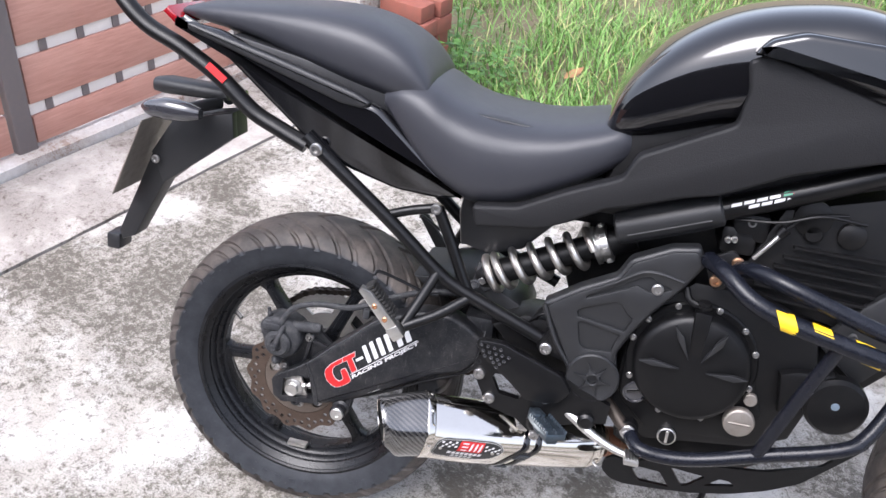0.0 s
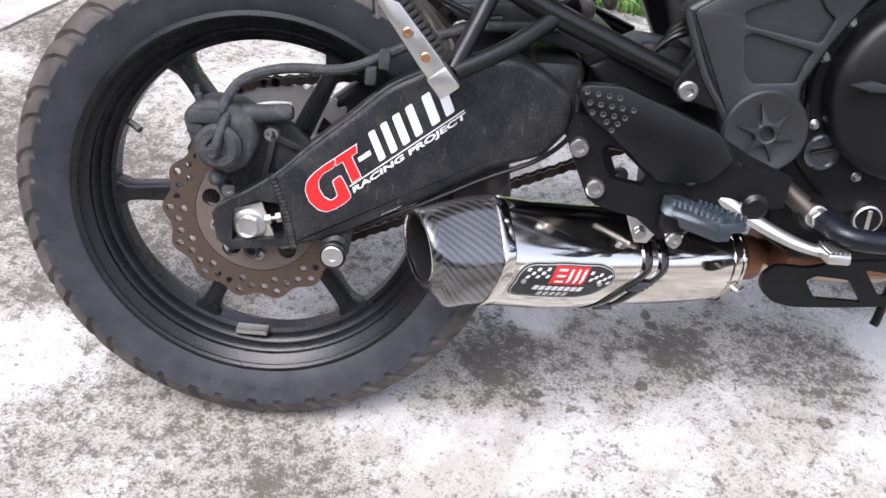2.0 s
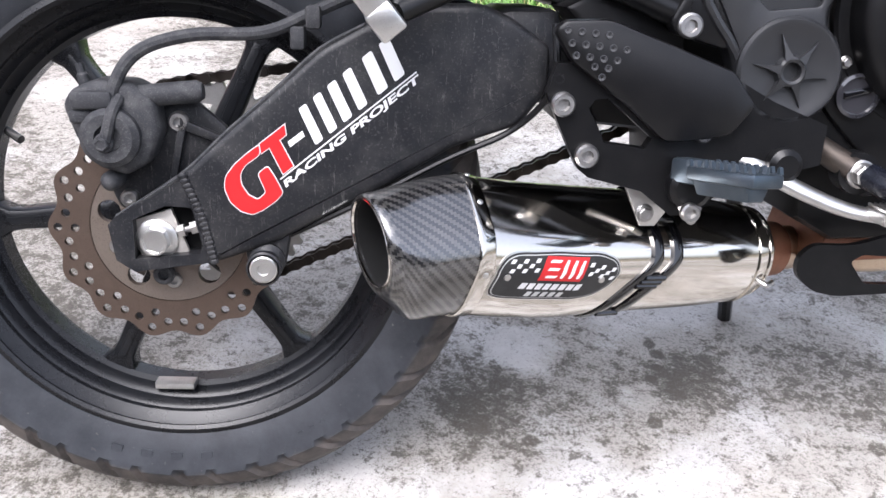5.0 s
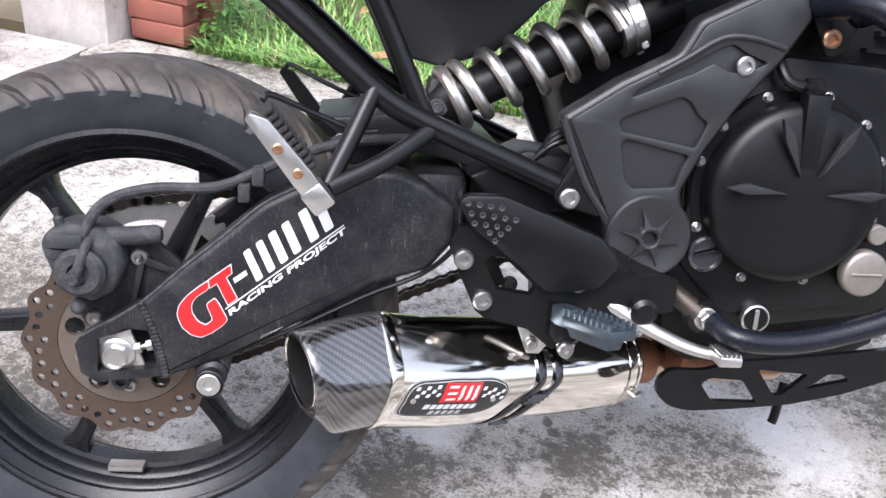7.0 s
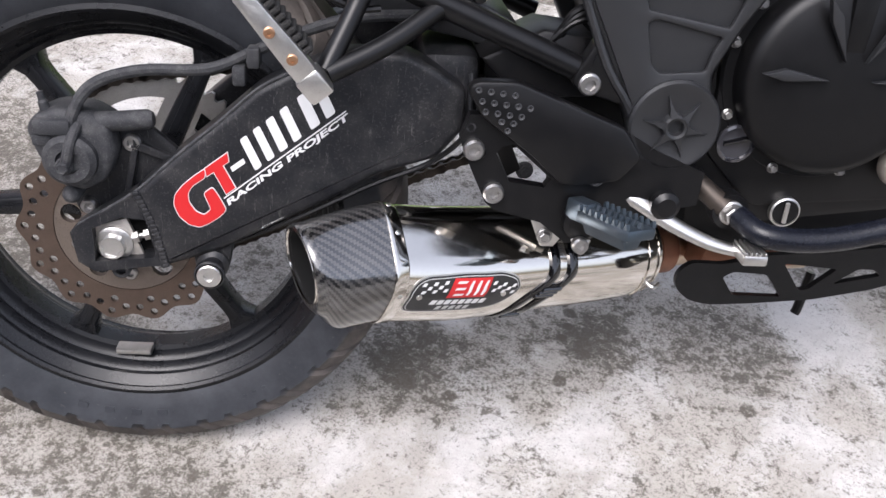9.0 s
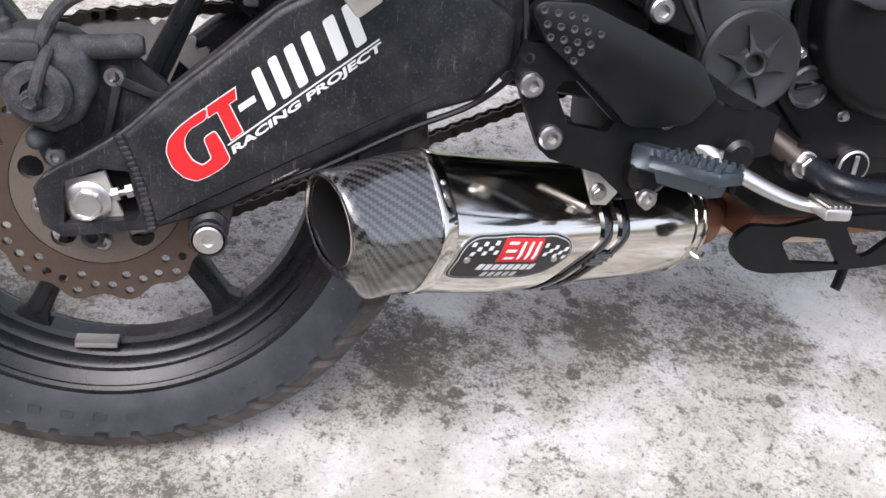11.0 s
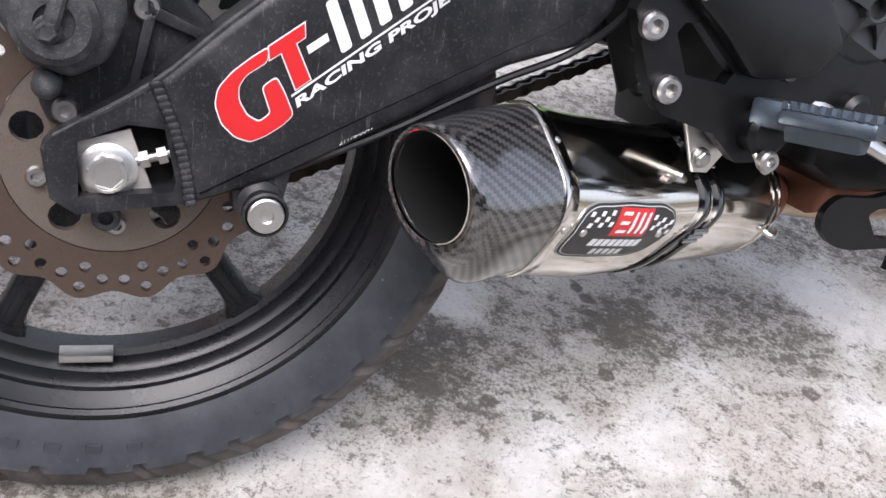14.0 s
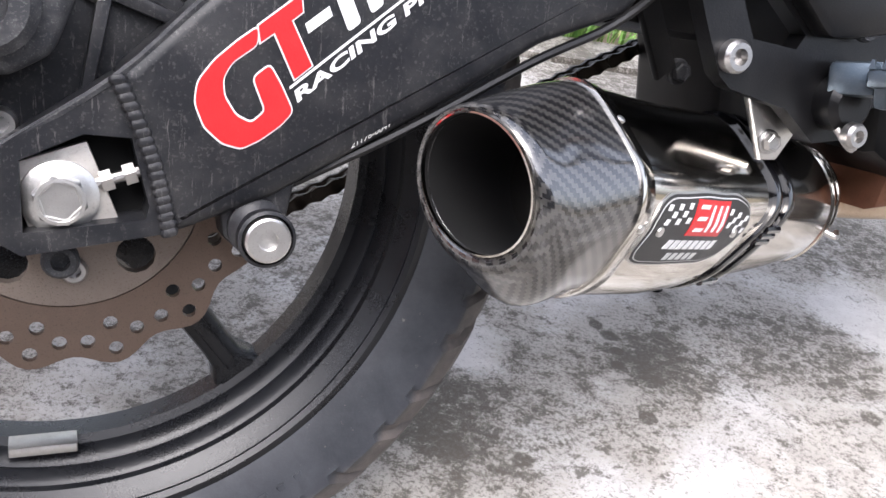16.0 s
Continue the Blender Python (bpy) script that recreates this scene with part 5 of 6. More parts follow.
def passenger_peg():
    """A folded passenger peg: a pressed alloy bracket with a rubber pad."""
    a, b = Vector((0.203, -0.203, 0.507)), Vector((0.140, -0.183, 0.585))
    d = b - a
    ang = math.degrees(math.atan2(d.z, d.x))
    m = pose(*a, 0, -ang, 0) @ pose(0, 0, 0, 0, 0, -8)
    bm = prism([(-0.012, -0.010), (0.020, -0.012), (0.085, -0.011), (0.099, -0.002), (0.096, 0.006), (0.022, 0.010), (-0.010, 0.010)], -0.010, 0.004, 0.002)
    merge(bm, box(-0.004, 0.0, 0, 0.026, 0.024, 0.024, 0.003))
    bmesh.ops.transform(bm, matrix=m, verts=bm.verts[:])
    p = part("passenger_peg", bm, M_ALU, bike, "folded alloy passenger peg with a ribbed rubber pad")
    r = None
    for k in range(10):
        if r is None:
            r = part("pad_rib", box(0, 0, 0, 0.0062, 0.026, 0.020, 0.002, 1), M_PEGRUB, p)
            r.matrix_local = m @ pose(0.024, 0.008, -0.010)
        else:
            share(r, m @ pose(0.024 + 0.0072 * k, 0.008, -0.010))
    for x in (0.028, 0.058):
        rv = bolt_mesh(0.005, 0.003)
        bmesh.ops.transform(rv, matrix=m @ pose(x, -0.010, -0.001), verts=rv.verts[:])
        part("peg_rivet", rv, M_BRASS, p)
    o = mirrored(p)
    o.data = p.data.copy()
    o.data.materials[0] = M_PEGRUB
    tagged(o, "folded dark rubber-faced passenger peg")
    for ch in p.children:
        c = share(ch, ch.matrix_local.copy())
        c.parent = o
    return p


passenger_peg()
for y in (-1, 1):
    part("peg_wire", tube([(0.150, y * 0.172, 0.588), (0.158, y * 0.165, 0.593), (0.200, y * 0.150, 0.575), (0.240, y * 0.145, 0.560), (0.262, y * 0.142, 0.560)], 0.0032, 8), M_FRAME, bike, "bent black wire guard")

# inner dark masses under the seat and behind the shock
part("hugger", prism([(0.20, 0.560), (0.33, 0.575), (0.40, 0.540), (0.42, 0.50), (0.35, 0.52), (0.22, 0.545)], -0.075, 0.09, 0.004), M_PLASTIC, bike, "black chain-run hugger")
part("battery_tray", prism([(0.32, 0.74), (0.52, 0.80), (0.84, 0.84), (0.84, 0.66), (0.66, 0.60), (0.60, 0.56), (0.50, 0.52), (0.47, 0.60), (0.50, 0.70), (0.36, 0.70)], -0.03, 0.11, 0.006), M_ENGINE, bike)
part("linkage", prism([(0.36, 0.515), (0.42, 0.545), (0.47, 0.54), (0.47, 0.48), (0.40, 0.475)], -0.125, -0.04, 0.006), M_ENGINE, bike)
for k in range(3):
    part("cable", tube([(0.42 + 0.008 * k, -0.12, 0.525 + 0.004 * k), (0.445, -0.125, 0.552 + 0.005 * k), (0.475, -0.12, 0.560 + 0.006 * k), (0.52, -0.09, 0.565)], 0.004, 8), M_FRAME, bike)
part("rocker_link", prism([(0.560, 0.500), (0.372, 0.500), (0.372, 0.404), (0.470, 0.394), (0.475, 0.375), (0.478, 0.335), (0.480, 0.320), (0.600, 0.330), (0.620, 0.400), (0.560, 0.450)], -0.045, 0.075, 0.012), M_ENGINE, bike, "black suspension rocker and links")
bolt(bike, 0.430, -0.047, 0.372, 0.010, 0.010, True, M_DUSTY)
part("rocker_tie", prism([(0.36, 0.470), (0.375, 0.480), (0.425, 0.375), (0.410, 0.365)], -0.055, -0.045, 0.003), M_ENGINE, bike)
part("lower_shock_mount", prism([(0.318, 0.610), (0.352, 0.612), (0.360, 0.575), (0.335, 0.555), (0.312, 0.575)], -0.085, -0.05, 0.004), M_DUSTY, bike)
bolt(bike, 0.330, -0.086, 0.580, 0.010, 0.010, True)
bolt(bike, 0.322, -0.125, 0.585, 0.009, 0.008, True, M_DUSTY)

# ---- shock absorber ----
SA, SB = Vector((0.338, -0.072, 0.587)), Vector((0.535, -0.066, 0.683))
SDIR = (SB - SA).normalized()
ss = SDIR.orthogonal().normalized()
su = SDIR.cross(ss)
coil = []
LEN = (SB - SA).length
TURNS = 6.4
for k in range(int(TURNS * 22) + 1):
    t = k / (TURNS * 22)
    w_ = TURNS * 2 * math.pi * t
    along = LEN * (0.01 + 0.90 * (t - 0.55 * min(t, 0.17)) / 0.9065)
    coil.append(SA + SDIR * along + (ss * math.cos(w_) + su * math.sin(w_)) * 0.0312)
spring_bm = tube(coil, 0.0072, 10, 1)
shock = part("shock_absorber", lathe([(-0.02, 0.0), (-0.02, 0.018), (0.0, 0.026), (0.008, 0.026), (0.012, 0.0225), (LEN * 0.9, 0.0225), (LEN * 0.9, 0.0)], SA, SDIR, 24), M_ENGINE, bike, "black rear shock absorber with a titanium-grey spring")
part("spring", spring_bm, M_SPRING, shock, "titanium-grey coil spring")
collar = lathe([(LEN * 0.90, 0.0), (LEN * 0.90, 0.034), (LEN * 0.93, 0.034), (LEN * 0.935, 0.031), (LEN * 0.955, 0.031), (LEN * 0.96, 0.034), (LEN * 1.02, 0.034), (LEN * 1.03, 0.030), (LEN * 1.03, 0.0)], SA, SDIR, 28)
for k in range(8):
    a = 2 * math.pi * k / 8
    c = SA + SDIR * LEN * 0.99 + (ss * math.cos(a) + su * math.sin(a)) * 0.034
    merge(collar, box(0, 0, 0, 0.008, 0.006, 0.008, 0.001, 1), Matrix.Translation(c) @ SDIR.to_track_quat("X", "Z").to_matrix().to_4x4())
part("spring_collar", collar, M_ALU, shock, "notched aluminium preload collar")
part("shock_head", tube([SB + SDIR * 0.0, SB + SDIR * 0.03, SB + SDIR * 0.05], 0.026, 18), M_ENGINE, shock)

# frame tube with its padded guard
GA, GB = Vector((0.545, -0.112, 0.727)), Vector((0.708, -0.120, 0.792))
GD = (GB - GA).normalized()
GL = (GB - GA).length
guard = part("tube_guard", lathe([(0, 0.0), (0, 0.022), (0.004, 0.0275), (0.012, 0.0285), (GL - 0.012, 0.0285), (GL - 0.004, 0.0275), (GL, 0.023), (GL, 0.0)], GA, GD, 30), M_PLASTIC, bike, "round matte black guard on the frame tube")
for ang in (150, 215):
    gs = GD.orthogonal().normalized()
    gu = GD.cross(gs)
    dirv = gs * math.cos(radians(ang)) + gu * math.sin(radians(ang))
    part("guard_rib", tube([GA + GD * 0.02 + dirv * 0.0285, GB - GD * 0.02 + dirv * 0.0285], 0.002, 8), M_PLASTIC, guard)
top_tube = part("frame_tube", tube([(0.60, -0.118, 0.748), (0.708, -0.120, 0.792), (0.80, -0.122, 0.830), (0.888, -0.122, 0.868), (1.02, -0.11, 0.925)], 0.0195, 18), M_FRAME, bike, "thick black frame tube with a small sticker")
mirrored(top_tube)


def on_tube(x0, x1, lo, hi, material, label=""):
    """A thin sticker patch round the frame tube's outer side."""
    bm = bmesh.new()
    run_ = []
    for i in range(5):
        x = x0 + (x1 - x0) * i / 4
        z = 0.792 + (x - 0.708) * (0.868 - 0.792) / 0.18
        ring = []
        for j in range(5):
            a = radians(lo + (hi - lo) * j / 4)
            ring.append(bm.verts.new((x, -0.121 - 0.0202 * math.cos(a), z + 0.0202 * math.sin(a))))
        run_.append(ring)
    for a, b in zip(run_, run_[1:]):
        for j in range(4):
            bm.faces.new((a[j], a[j + 1], b[j + 1], b[j]))
    return part("sticker", bm, material, top_tube, label)


for k in range(4):
    on_tube(0.716 + 0.0180 * k, 0.731 + 0.0180 * k, 18, 34, M_WHITE, "white sticker bar")
for k in range(4):
    on_tube(0.742 + 0.0180 * k, 0.757 + 0.0180 * k, -6, 10, M_WHITE, "white sticker bar")
on_tube(0.7895, 0.802, 18, 40, M_GREEN, "green sticker block")
on_tube(0.8035, 0.818, 18, 40, M_RED, "red sticker block")

# ---- engine ----
case = prism([(0.590, 0.400), (0.595, 0.520), (0.628, 0.600), (0.690, 0.660), (0.800, 0.655), (0.900, 0.610), (0.930, 0.500), (0.900, 0.400), (0.840, 0.370), (0.660, 0.345)], -0.122, 0.12, 0.010)
engine = part("engine", case, M_ENGINE, bike, "black parallel-twin engine with a round clutch cover")
CX, CZ = 0.710, 0.517
flange = lathe([(0, 0), (0, 0.111), (0.009, 0.111), (0.012, 0.108), (0.012, 0)], (CX, -0.120, CZ), n=64)
merge(flange, prism([(0.60, 0.43), (0.60, 0.50), (0.66, 0.56), (0.80, 0.55), (0.845, 0.44), (0.82, 0.385), (0.66, 0.372)], -0.131, -0.118, 0.004, (), 0, 2, 0.01))
clutch = part("clutch_cover", flange, M_COVER, engine, "black clutch cover with star-shaped recesses")
dome = lathe([(0, 0.0985), (0.022, 0.0975), (0.029, 0.093), (0.032, 0.086), (0.0365, 0.060), (0.0385, 0.030), (0.0390, 0)], (CX, -0.131, CZ), n=64)
part("clutch_dome", dome, M_COVER, clutch, "domed black clutch cover face")
for ang in (118, 62, 176, 4):
    a = radians(ang)
    wedge = prism([(0.022, 0.0), (0.068, -0.0070), (0.090, 0.0), (0.068, 0.0045)], -0.0035, 0.004, 0.001)
    bmesh.ops.transform(wedge, matrix=pose(CX, -0.1705, CZ + 0.003, 0, -ang, 0) @ pose(0, 0, 0, 0, 0, -5), verts=wedge.verts[:])
    part("cover_blade", wedge, M_PLASTIC, clutch)
rib = prism([(CX - 0.011, CZ + 0.03), (CX - 0.015, CZ + 0.108), (CX + 0.013, CZ + 0.108), (CX + 0.009, CZ + 0.03)], -0.1705, -0.15, 0.004)
part("cover_spine", rib, M_COVER, clutch)
part("clutch_lever", tube([(CX - 0.034, -0.135, CZ + 0.135), (CX - 0.026, -0.145, CZ + 0.118), (CX - 0.006, -0.150, CZ + 0.112), (CX + 0.004, -0.150, CZ + 0.112)], 0.006, 10), M_FRAME, clutch)
part("lever_shaft", lathe([(-0.014, 0.010), (0.006, 0.010), (0.006, 0.013), (0.010, 0.013), (0.010, 0.010), (0.016, 0.010), (0.016, 0)], (CX - 0.001, -0.150, CZ + 0.106), (0, 0, 1), 16), M_FRAME, clutch)
for ang in (75, 112, 142, 165, 205, 250, 290, 320, 345, 20, 45):
    a = radians(ang)
    bolt(clutch, CX + 0.1065 * math.cos(a), -0.131, CZ + 0.1065 * math.sin(a), 0.0058, 0.007, True)
cap = lathe([(0, 0.0265), (0.010, 0.0265), (0.013, 0.0245), (0.014, 0.022), (0.014, 0)], (0.807, -0.140, 0.431), n=36)
merge(cap, box(0.807, -0.155, 0.431, 0.036, 0.003, 0.003, 0.001, 1))
part("oil_cap", cap, M_CARRIER, engine, "grey alloy oil cover with a slot")
part("oil_cap", lathe([(0, 0.0115), (0.008, 0.0115), (0.010, 0.010), (0.010, 0)], (0.818, -0.136, 0.474), n=24), M_CARRIER, engine)
ins = lathe([(0, 0.0165), (0.006, 0.0165), (0.007, 0.0145), (0.005, 0.0138), (0.0045, 0)], (0.697, -0.131, 0.369), n=28)
part("timing_plug", ins, M_ALU, engine, "slotted timing plug in a bright ring")
part("timing_slot", lathe([(0.005, 0.0135), (0.0065, 0.0135), (0.0065, 0)], (0.697, -0.131, 0.369), n=24), M_COVER, engine)
part("timing_bar", box(0.697, -0.139, 0.369, 0.005, 0.003, 0.024, 0.001, 1), M_ALU, engine)
sight = lathe([(0, 0.020), (0.004, 0.020), (0.005, 0.017), (0.002, 0.016), (0.002, 0)], (0.627, -0.134, 0.443), n=28)
part("oil_sight_glass", sight, M_LENS, engine, "dark oil sight glass")
part("sight_bar", prism([(0.614, 0.440), (0.640, 0.447), (0.640, 0.452), (0.614, 0.446)], -0.139, -0.135, 0.001), M_GLOSS, engine)
part("engine_mount", tube([(0.575, -0.110, 0.410), (0.600, -0.135, 0.395), (0.622, -0.158, 0.380)], 0.0115, 16), M_CHAIN, engine, "grimy metal mount spacer")
bolt(engine, 0.627, -0.160, 0.377, 0.013, 0.014, True)
part("mount_collar", lathe([(0, 0.019), (0.02, 0.019), (0.02, 0)], (0.627, -0.140, 0.377), n=20), M_FRAME, engine)
# cylinders with fins and the cam cover
cyl = prism([(0.742, 0.640), (0.806, 0.800), (0.960, 0.845), (1.000, 0.700), (0.940, 0.610)], -0.095, 0.10, 0.008)
part("cylinder_block", cyl, M_ENGINE, engine)
for k in range(6):
    t = k / 5
    a, b = Vector((0.772 + 0.012 * k, 0.652 + 0.018 * k)), Vector((0.965 + 0.004 * k, 0.640 + 0.020 * k))
    nrm = Vector((-(b - a).y, (b - a).x)).normalized() * 0.0022
    part("cooling_fin", prism([tuple(a - nrm), tuple(b - nrm), tuple(b + nrm), tuple(a + nrm)], -0.108, -0.09, 0), M_ENGINE, engine)
for x, z, r in ((0.850, 0.795, 0.030), (0.915, 0.775, 0.022), (0.856, 0.770, 0.016)):
    part("cam_cap", lathe([(0, r), (0.010, r), (0.013, r * 0.8), (0.013, 0)], (x, -0.094, z), n=26), M_ENGINE, engine)
for x, z in ((0.76, 0.70), (0.745, 0.675)):
    part("carb_body", box(x, -0.06, z + 0.06, 0.06, 0.08, 0.05, 0.01), M_ENGINE, engine)
part("idle_screw", tube([(0.772, -0.112, 0.715), (0.790, -0.116, 0.742), (0.806, -0.116, 0.766)], 0.0042, 10), M_ALU, engine, "ribbed idle screw")
part("idle_screw_head", lathe([(-0.008, 0.009), (0.008, 0.009), (0.008, 0), ], (0.806, -0.116, 0.768), (0.5, 0, 0.8), 14), M_FRAME, engine)
for pts in ([(0.73, -0.11, 0.775), (0.80, -0.12, 0.785), (0.86, -0.12, 0.805), (0.93, -0.11, 0.80)], [(0.806, -0.116, 0.77), (0.84, -0.115, 0.800), (0.90, -0.11, 0.81)]):
    part("throttle_cable", tube(pts, 0.0028, 8), M_FRAME, engine)
bolt(engine, 0.760, -0.095, 0.770, 0.008, 0.006)
bolt(engine, 0.725, -0.118, 0.742, 0.0055, 0.012, True, M_ALU)
bolt(engine, 0.735, -0.118, 0.744, 0.0055, 0.012, True, M_ALU)
# front housings
part("water_pump", lathe([(0, 0.052), (0.02, 0.052), (0.028, 0.046), (0.030, 0.030), (0.030, 0)], (0.952, -0.125, 0.492), n=36), M_ENGINE, engine, "round black pump housing")
part("paint_dot", lathe([(0.0305, 0.007), (0.031, 0.006), (0.031, 0)], (0.948, -0.125, 0.498), n=12), M_PAINTDOT, engine, "pale blue paint dot")
part("pump_arm", prism([(0.865, 0.46), (0.855, 0.53), (0.88, 0.54), (0.94, 0.545), (0.96, 0.53), (0.92, 0.49), (0.90, 0.45)], -0.14, -0.10, 0.006), M_ENGINE, engine)
part("side_panel_lower", prism([(0.905, 0.585), (0.96, 0.66), (1.02, 0.72), (1.05, 0.60), (0.985, 0.52)], -0.11, -0.09, 0.005), M_PLASTIC, engine)
for x, z in ((0.92, 0.60), (0.955, 0.61)):
    bolt(engine, x, -0.115, z, 0.007, 0.006, material=M_DUSTY)

part("radiator_side", prism([(0.915, 0.530), (0.925, 0.660), (1.05, 0.725), (1.09, 0.600), (1.000, 0.500)], -0.085, 0.085, 0.006), M_ENGINE, engine, "black radiator side behind the crash bars")

# ---- belly pan ----
pan_out = [(0.600, 0.290), (0.612, 0.301), (0.650, 0.300), (0.692, 0.312), (0.760, 0.318), (0.874, 0.332), (0.964, 0.364), (1.020, 0.430), (1.030, 0.420), (0.985, 0.372), (0.935, 0.322), (0.885, 0.295), (0.827, 0.274), (0.760, 0.259), (0.690, 0.252), (0.640, 0.249), (0.616, 0.254), (0.600, 0.268), (0.597, 0.279)]
pan_holes = [[(0.650, 0.284), (0.666, 0.262), (0.722, 0.261), (0.700, 0.289), (0.661, 0.291)], [(0.717, 0.303), (0.741, 0.270), (0.752, 0.272), (0.780, 0.298)],
             [(0.778, 0.279), (0.832, 0.291), (0.822, 0.299), (0.804, 0.299)]]
pan = part("belly_pan", prism(pan_out, -0.126, -0.118, 0, [rounded(h, 0.004) for h in pan_holes], 0, 2, 0.008), M_FRAME, bike, "black belly pan with angular cut-outs")
part("header_box", prism([(0.64, 0.262), (0.80, 0.272), (0.86, 0.292), (0.85, 0.305), (0.65, 0.298)], -0.07, 0.07, 0.01), M_HEAT, bike, "rusty heat-tinted collector box")
part("sump", prism([(0.60, 0.40), (0.90, 0.40), (0.88, 0.320), (0.84, 0.298), (0.65, 0.292), (0.61, 0.315)], -0.085, 0.085, 0.012), M_ENGINE, bike, "black engine sump")
part("drain_stub", tube([(0.806, -0.03, 0.245), (0.798, -0.035, 0.200), (0.795, -0.036, 0.190)], 0.006, 10), M_FRAME, bike, "short rubber drain hose")

# ---- crash bars ----
upper = part("crash_bar", tube([(0.700, -0.150, 0.712), (0.722, -0.205, 0.714), (0.762, -0.240, 0.690), (0.825, -0.253, 0.668), (0.894, -0.255, 0.652), (0.970, -0.255, 0.635), (1.08, -0.23, 0.600)], 0.0145, 16), M_BARBLUE, bike, "black tubular crash bar with yellow warning stripes")
part("crash_bar", tube([(0.745, -0.150, 0.705), (0.770, -0.200, 0.722), (0.829, -0.235, 0.714), (0.958, -0.240, 0.674), (1.08, -0.21, 0.64)], 0.0135, 16), M_BARBLUE, bike, "black tubular crash bar")
part("bar_mount", prism([(0.690, 0.712), (0.735, 0.735), (0.755, 0.715), (0.735, 0.668), (0.716, 0.660)], -0.152, -0.142, 0.002, (), 0, 2, 0.008), M_FRAME, bike)
bolt(bike, 0.744, -0.153, 0.716, 0.010, 0.007, material=M_BRASS, label="bronze-coloured bolt")
bolt(bike, 0.716, -0.153, 0.680, 0.010, 0.007, material=M_BRASS, label="bronze-coloured bolt")
lower = part("crash_bar", tube([(0.632, -0.168, 0.376), (0.650, -0.195, 0.368), (0.700, -0.200, 0.366), (0.760, -0.200, 0.377), (0.840, -0.200, 0.404), (0.960, -0.200, 0.444), (1.000, -0.185, 0.470), (1.04, -0.15, 0.53)], 0.0125, 16), M_BARBLUE, bike, "lower black crash bar")
part("crash_bar_stay", tube([(0.836, -0.200, 0.405), (0.866, -0.225, 0.520), (0.903, -0.250, 0.645)], 0.0115, 14), M_BARBLUE, bike, "diagonal crash bar stay")


def stripe(x0, x1, skew):
    """A slanted band of tape round the upper crash bar."""
    a, b = Vector((0.825, -0.253, 0.668)), Vector((0.970, -0.255, 0.635))
    d_ = (b - a).normalized()
    bm = bmesh.new()
    rings = []
    for x in (x0, (x0 + x1) / 2, x1):
        ring = []
        for k in range(13):
            ang = radians(-100 + 200 * k / 12)
            c = a + d_ * (x + skew * math.sin(ang))
            ring.append(bm.verts.new(c + Vector((0, -1, 0)) * math.cos(ang) * 0.0151 + Vector((0.3, 0, 0.95)) * math.sin(ang) * 0.0151))
        rings.append(ring)
    for p, q in zip(rings, rings[1:]):
        for k in range(12):
            bm.faces.new((p[k], p[k + 1], q[k + 1], q[k]))
    return part("warning_stripe", bm, M_YELLOW, upper, "yellow warning tape")


for x in (-0.022, 0.036, 0.104, 0.172):
    stripe(x, x + 0.030, -0.012)

# ---- seat, tank, panels ----
rider = [(0.128, 0.118, 0.868, 0.905), (0.160, 0.136, 0.825, 0.925), (0.205, 0.150, 0.772, 0.922), (0.25, 0.156, 0.740, 0.900), (0.30, 0.160, 0.722, 0.886), (0.36, 0.157, 0.730, 0.880), (0.43, 0.150, 0.762, 0.884), (0.49, 0.138, 0.795, 0.896), (0.53, 0.126, 0.822, 0.906), (0.555, 0.112, 0.850, 0.895)]
seat = part("rider_seat", hull(smooth_rows(rider, 5), 40, 3.4), M_SEAT, bike, "dished black vinyl rider seat")
pill = [(-0.27, 0.060, 0.968, 0.984), (-0.22, 0.085, 0.960, 0.998), (-0.12, 0.105, 0.945, 1.010), (-0.02, 0.120, 0.912, 1.018), (0.06, 0.128, 0.890, 1.014), (0.12, 0.130, 0.878, 0.998), (0.165, 0.128, 0.872, 0.972), (0.195, 0.122, 0.870, 0.938), (0.205, 0.116, 0.872, 0.915)]
part("passenger_seat", hull(smooth_rows(pill, 5), 36, 3.0), M_SEAT, bike, "black vinyl passenger seat")
tank_rows = [(0.500, 0.095, 0.872, 0.905), (0.515, 0.120, 0.868, 0.955), (0.555, 0.140, 0.872, 1.015), (0.610, 0.152, 0.890, 1.062), (0.680, 0.160, 0.915, 1.098), (0.760, 0.165, 0.930, 1.118), (0.860, 0.168, 0.940, 1.125), (0.960, 0.16, 0.95, 1.10), (1.03, 0.13, 0.97, 1.05)]
part("fuel_tank", hull(smooth_rows(tank_rows, 5), 40, 3.2), M_GLOSS, bike, "gloss black fuel tank")
side_out = [(0.305, 0.742), (0.380, 0.752), (0.453, 0.790), (0.540, 0.828), (0.558, 0.868), (0.630, 0.905), (0.694, 0.938), (0.700, 0.990), (0.690, 1.035), (0.720, 1.048), (0.800, 1.025), (0.920, 0.990), (1.05, 0.955), (1.04, 0.92), (0.912, 0.912), (0.787, 0.872), (0.703, 0.830), (0.687, 0.823), (0.640, 0.812), (0.556, 0.782), (0.520, 0.772), (0.470, 0.742), (0.427, 0.722), (0.315, 0.706)]
sc = part("side_cover", prism(side_out, -0.172, -0.135, 0.006, (), 0, 3, 0.008), M_GRAIN, bike, "grained black plastic side cover")
mirrored(sc)
shroud = [(0.692, 1.046), (0.712, 1.070), (0.760, 1.086), (0.870, 1.082), (1.00, 1.055), (1.10, 1.00), (1.07, 0.962), (0.920, 1.002), (0.800, 1.034), (0.720, 1.054)]
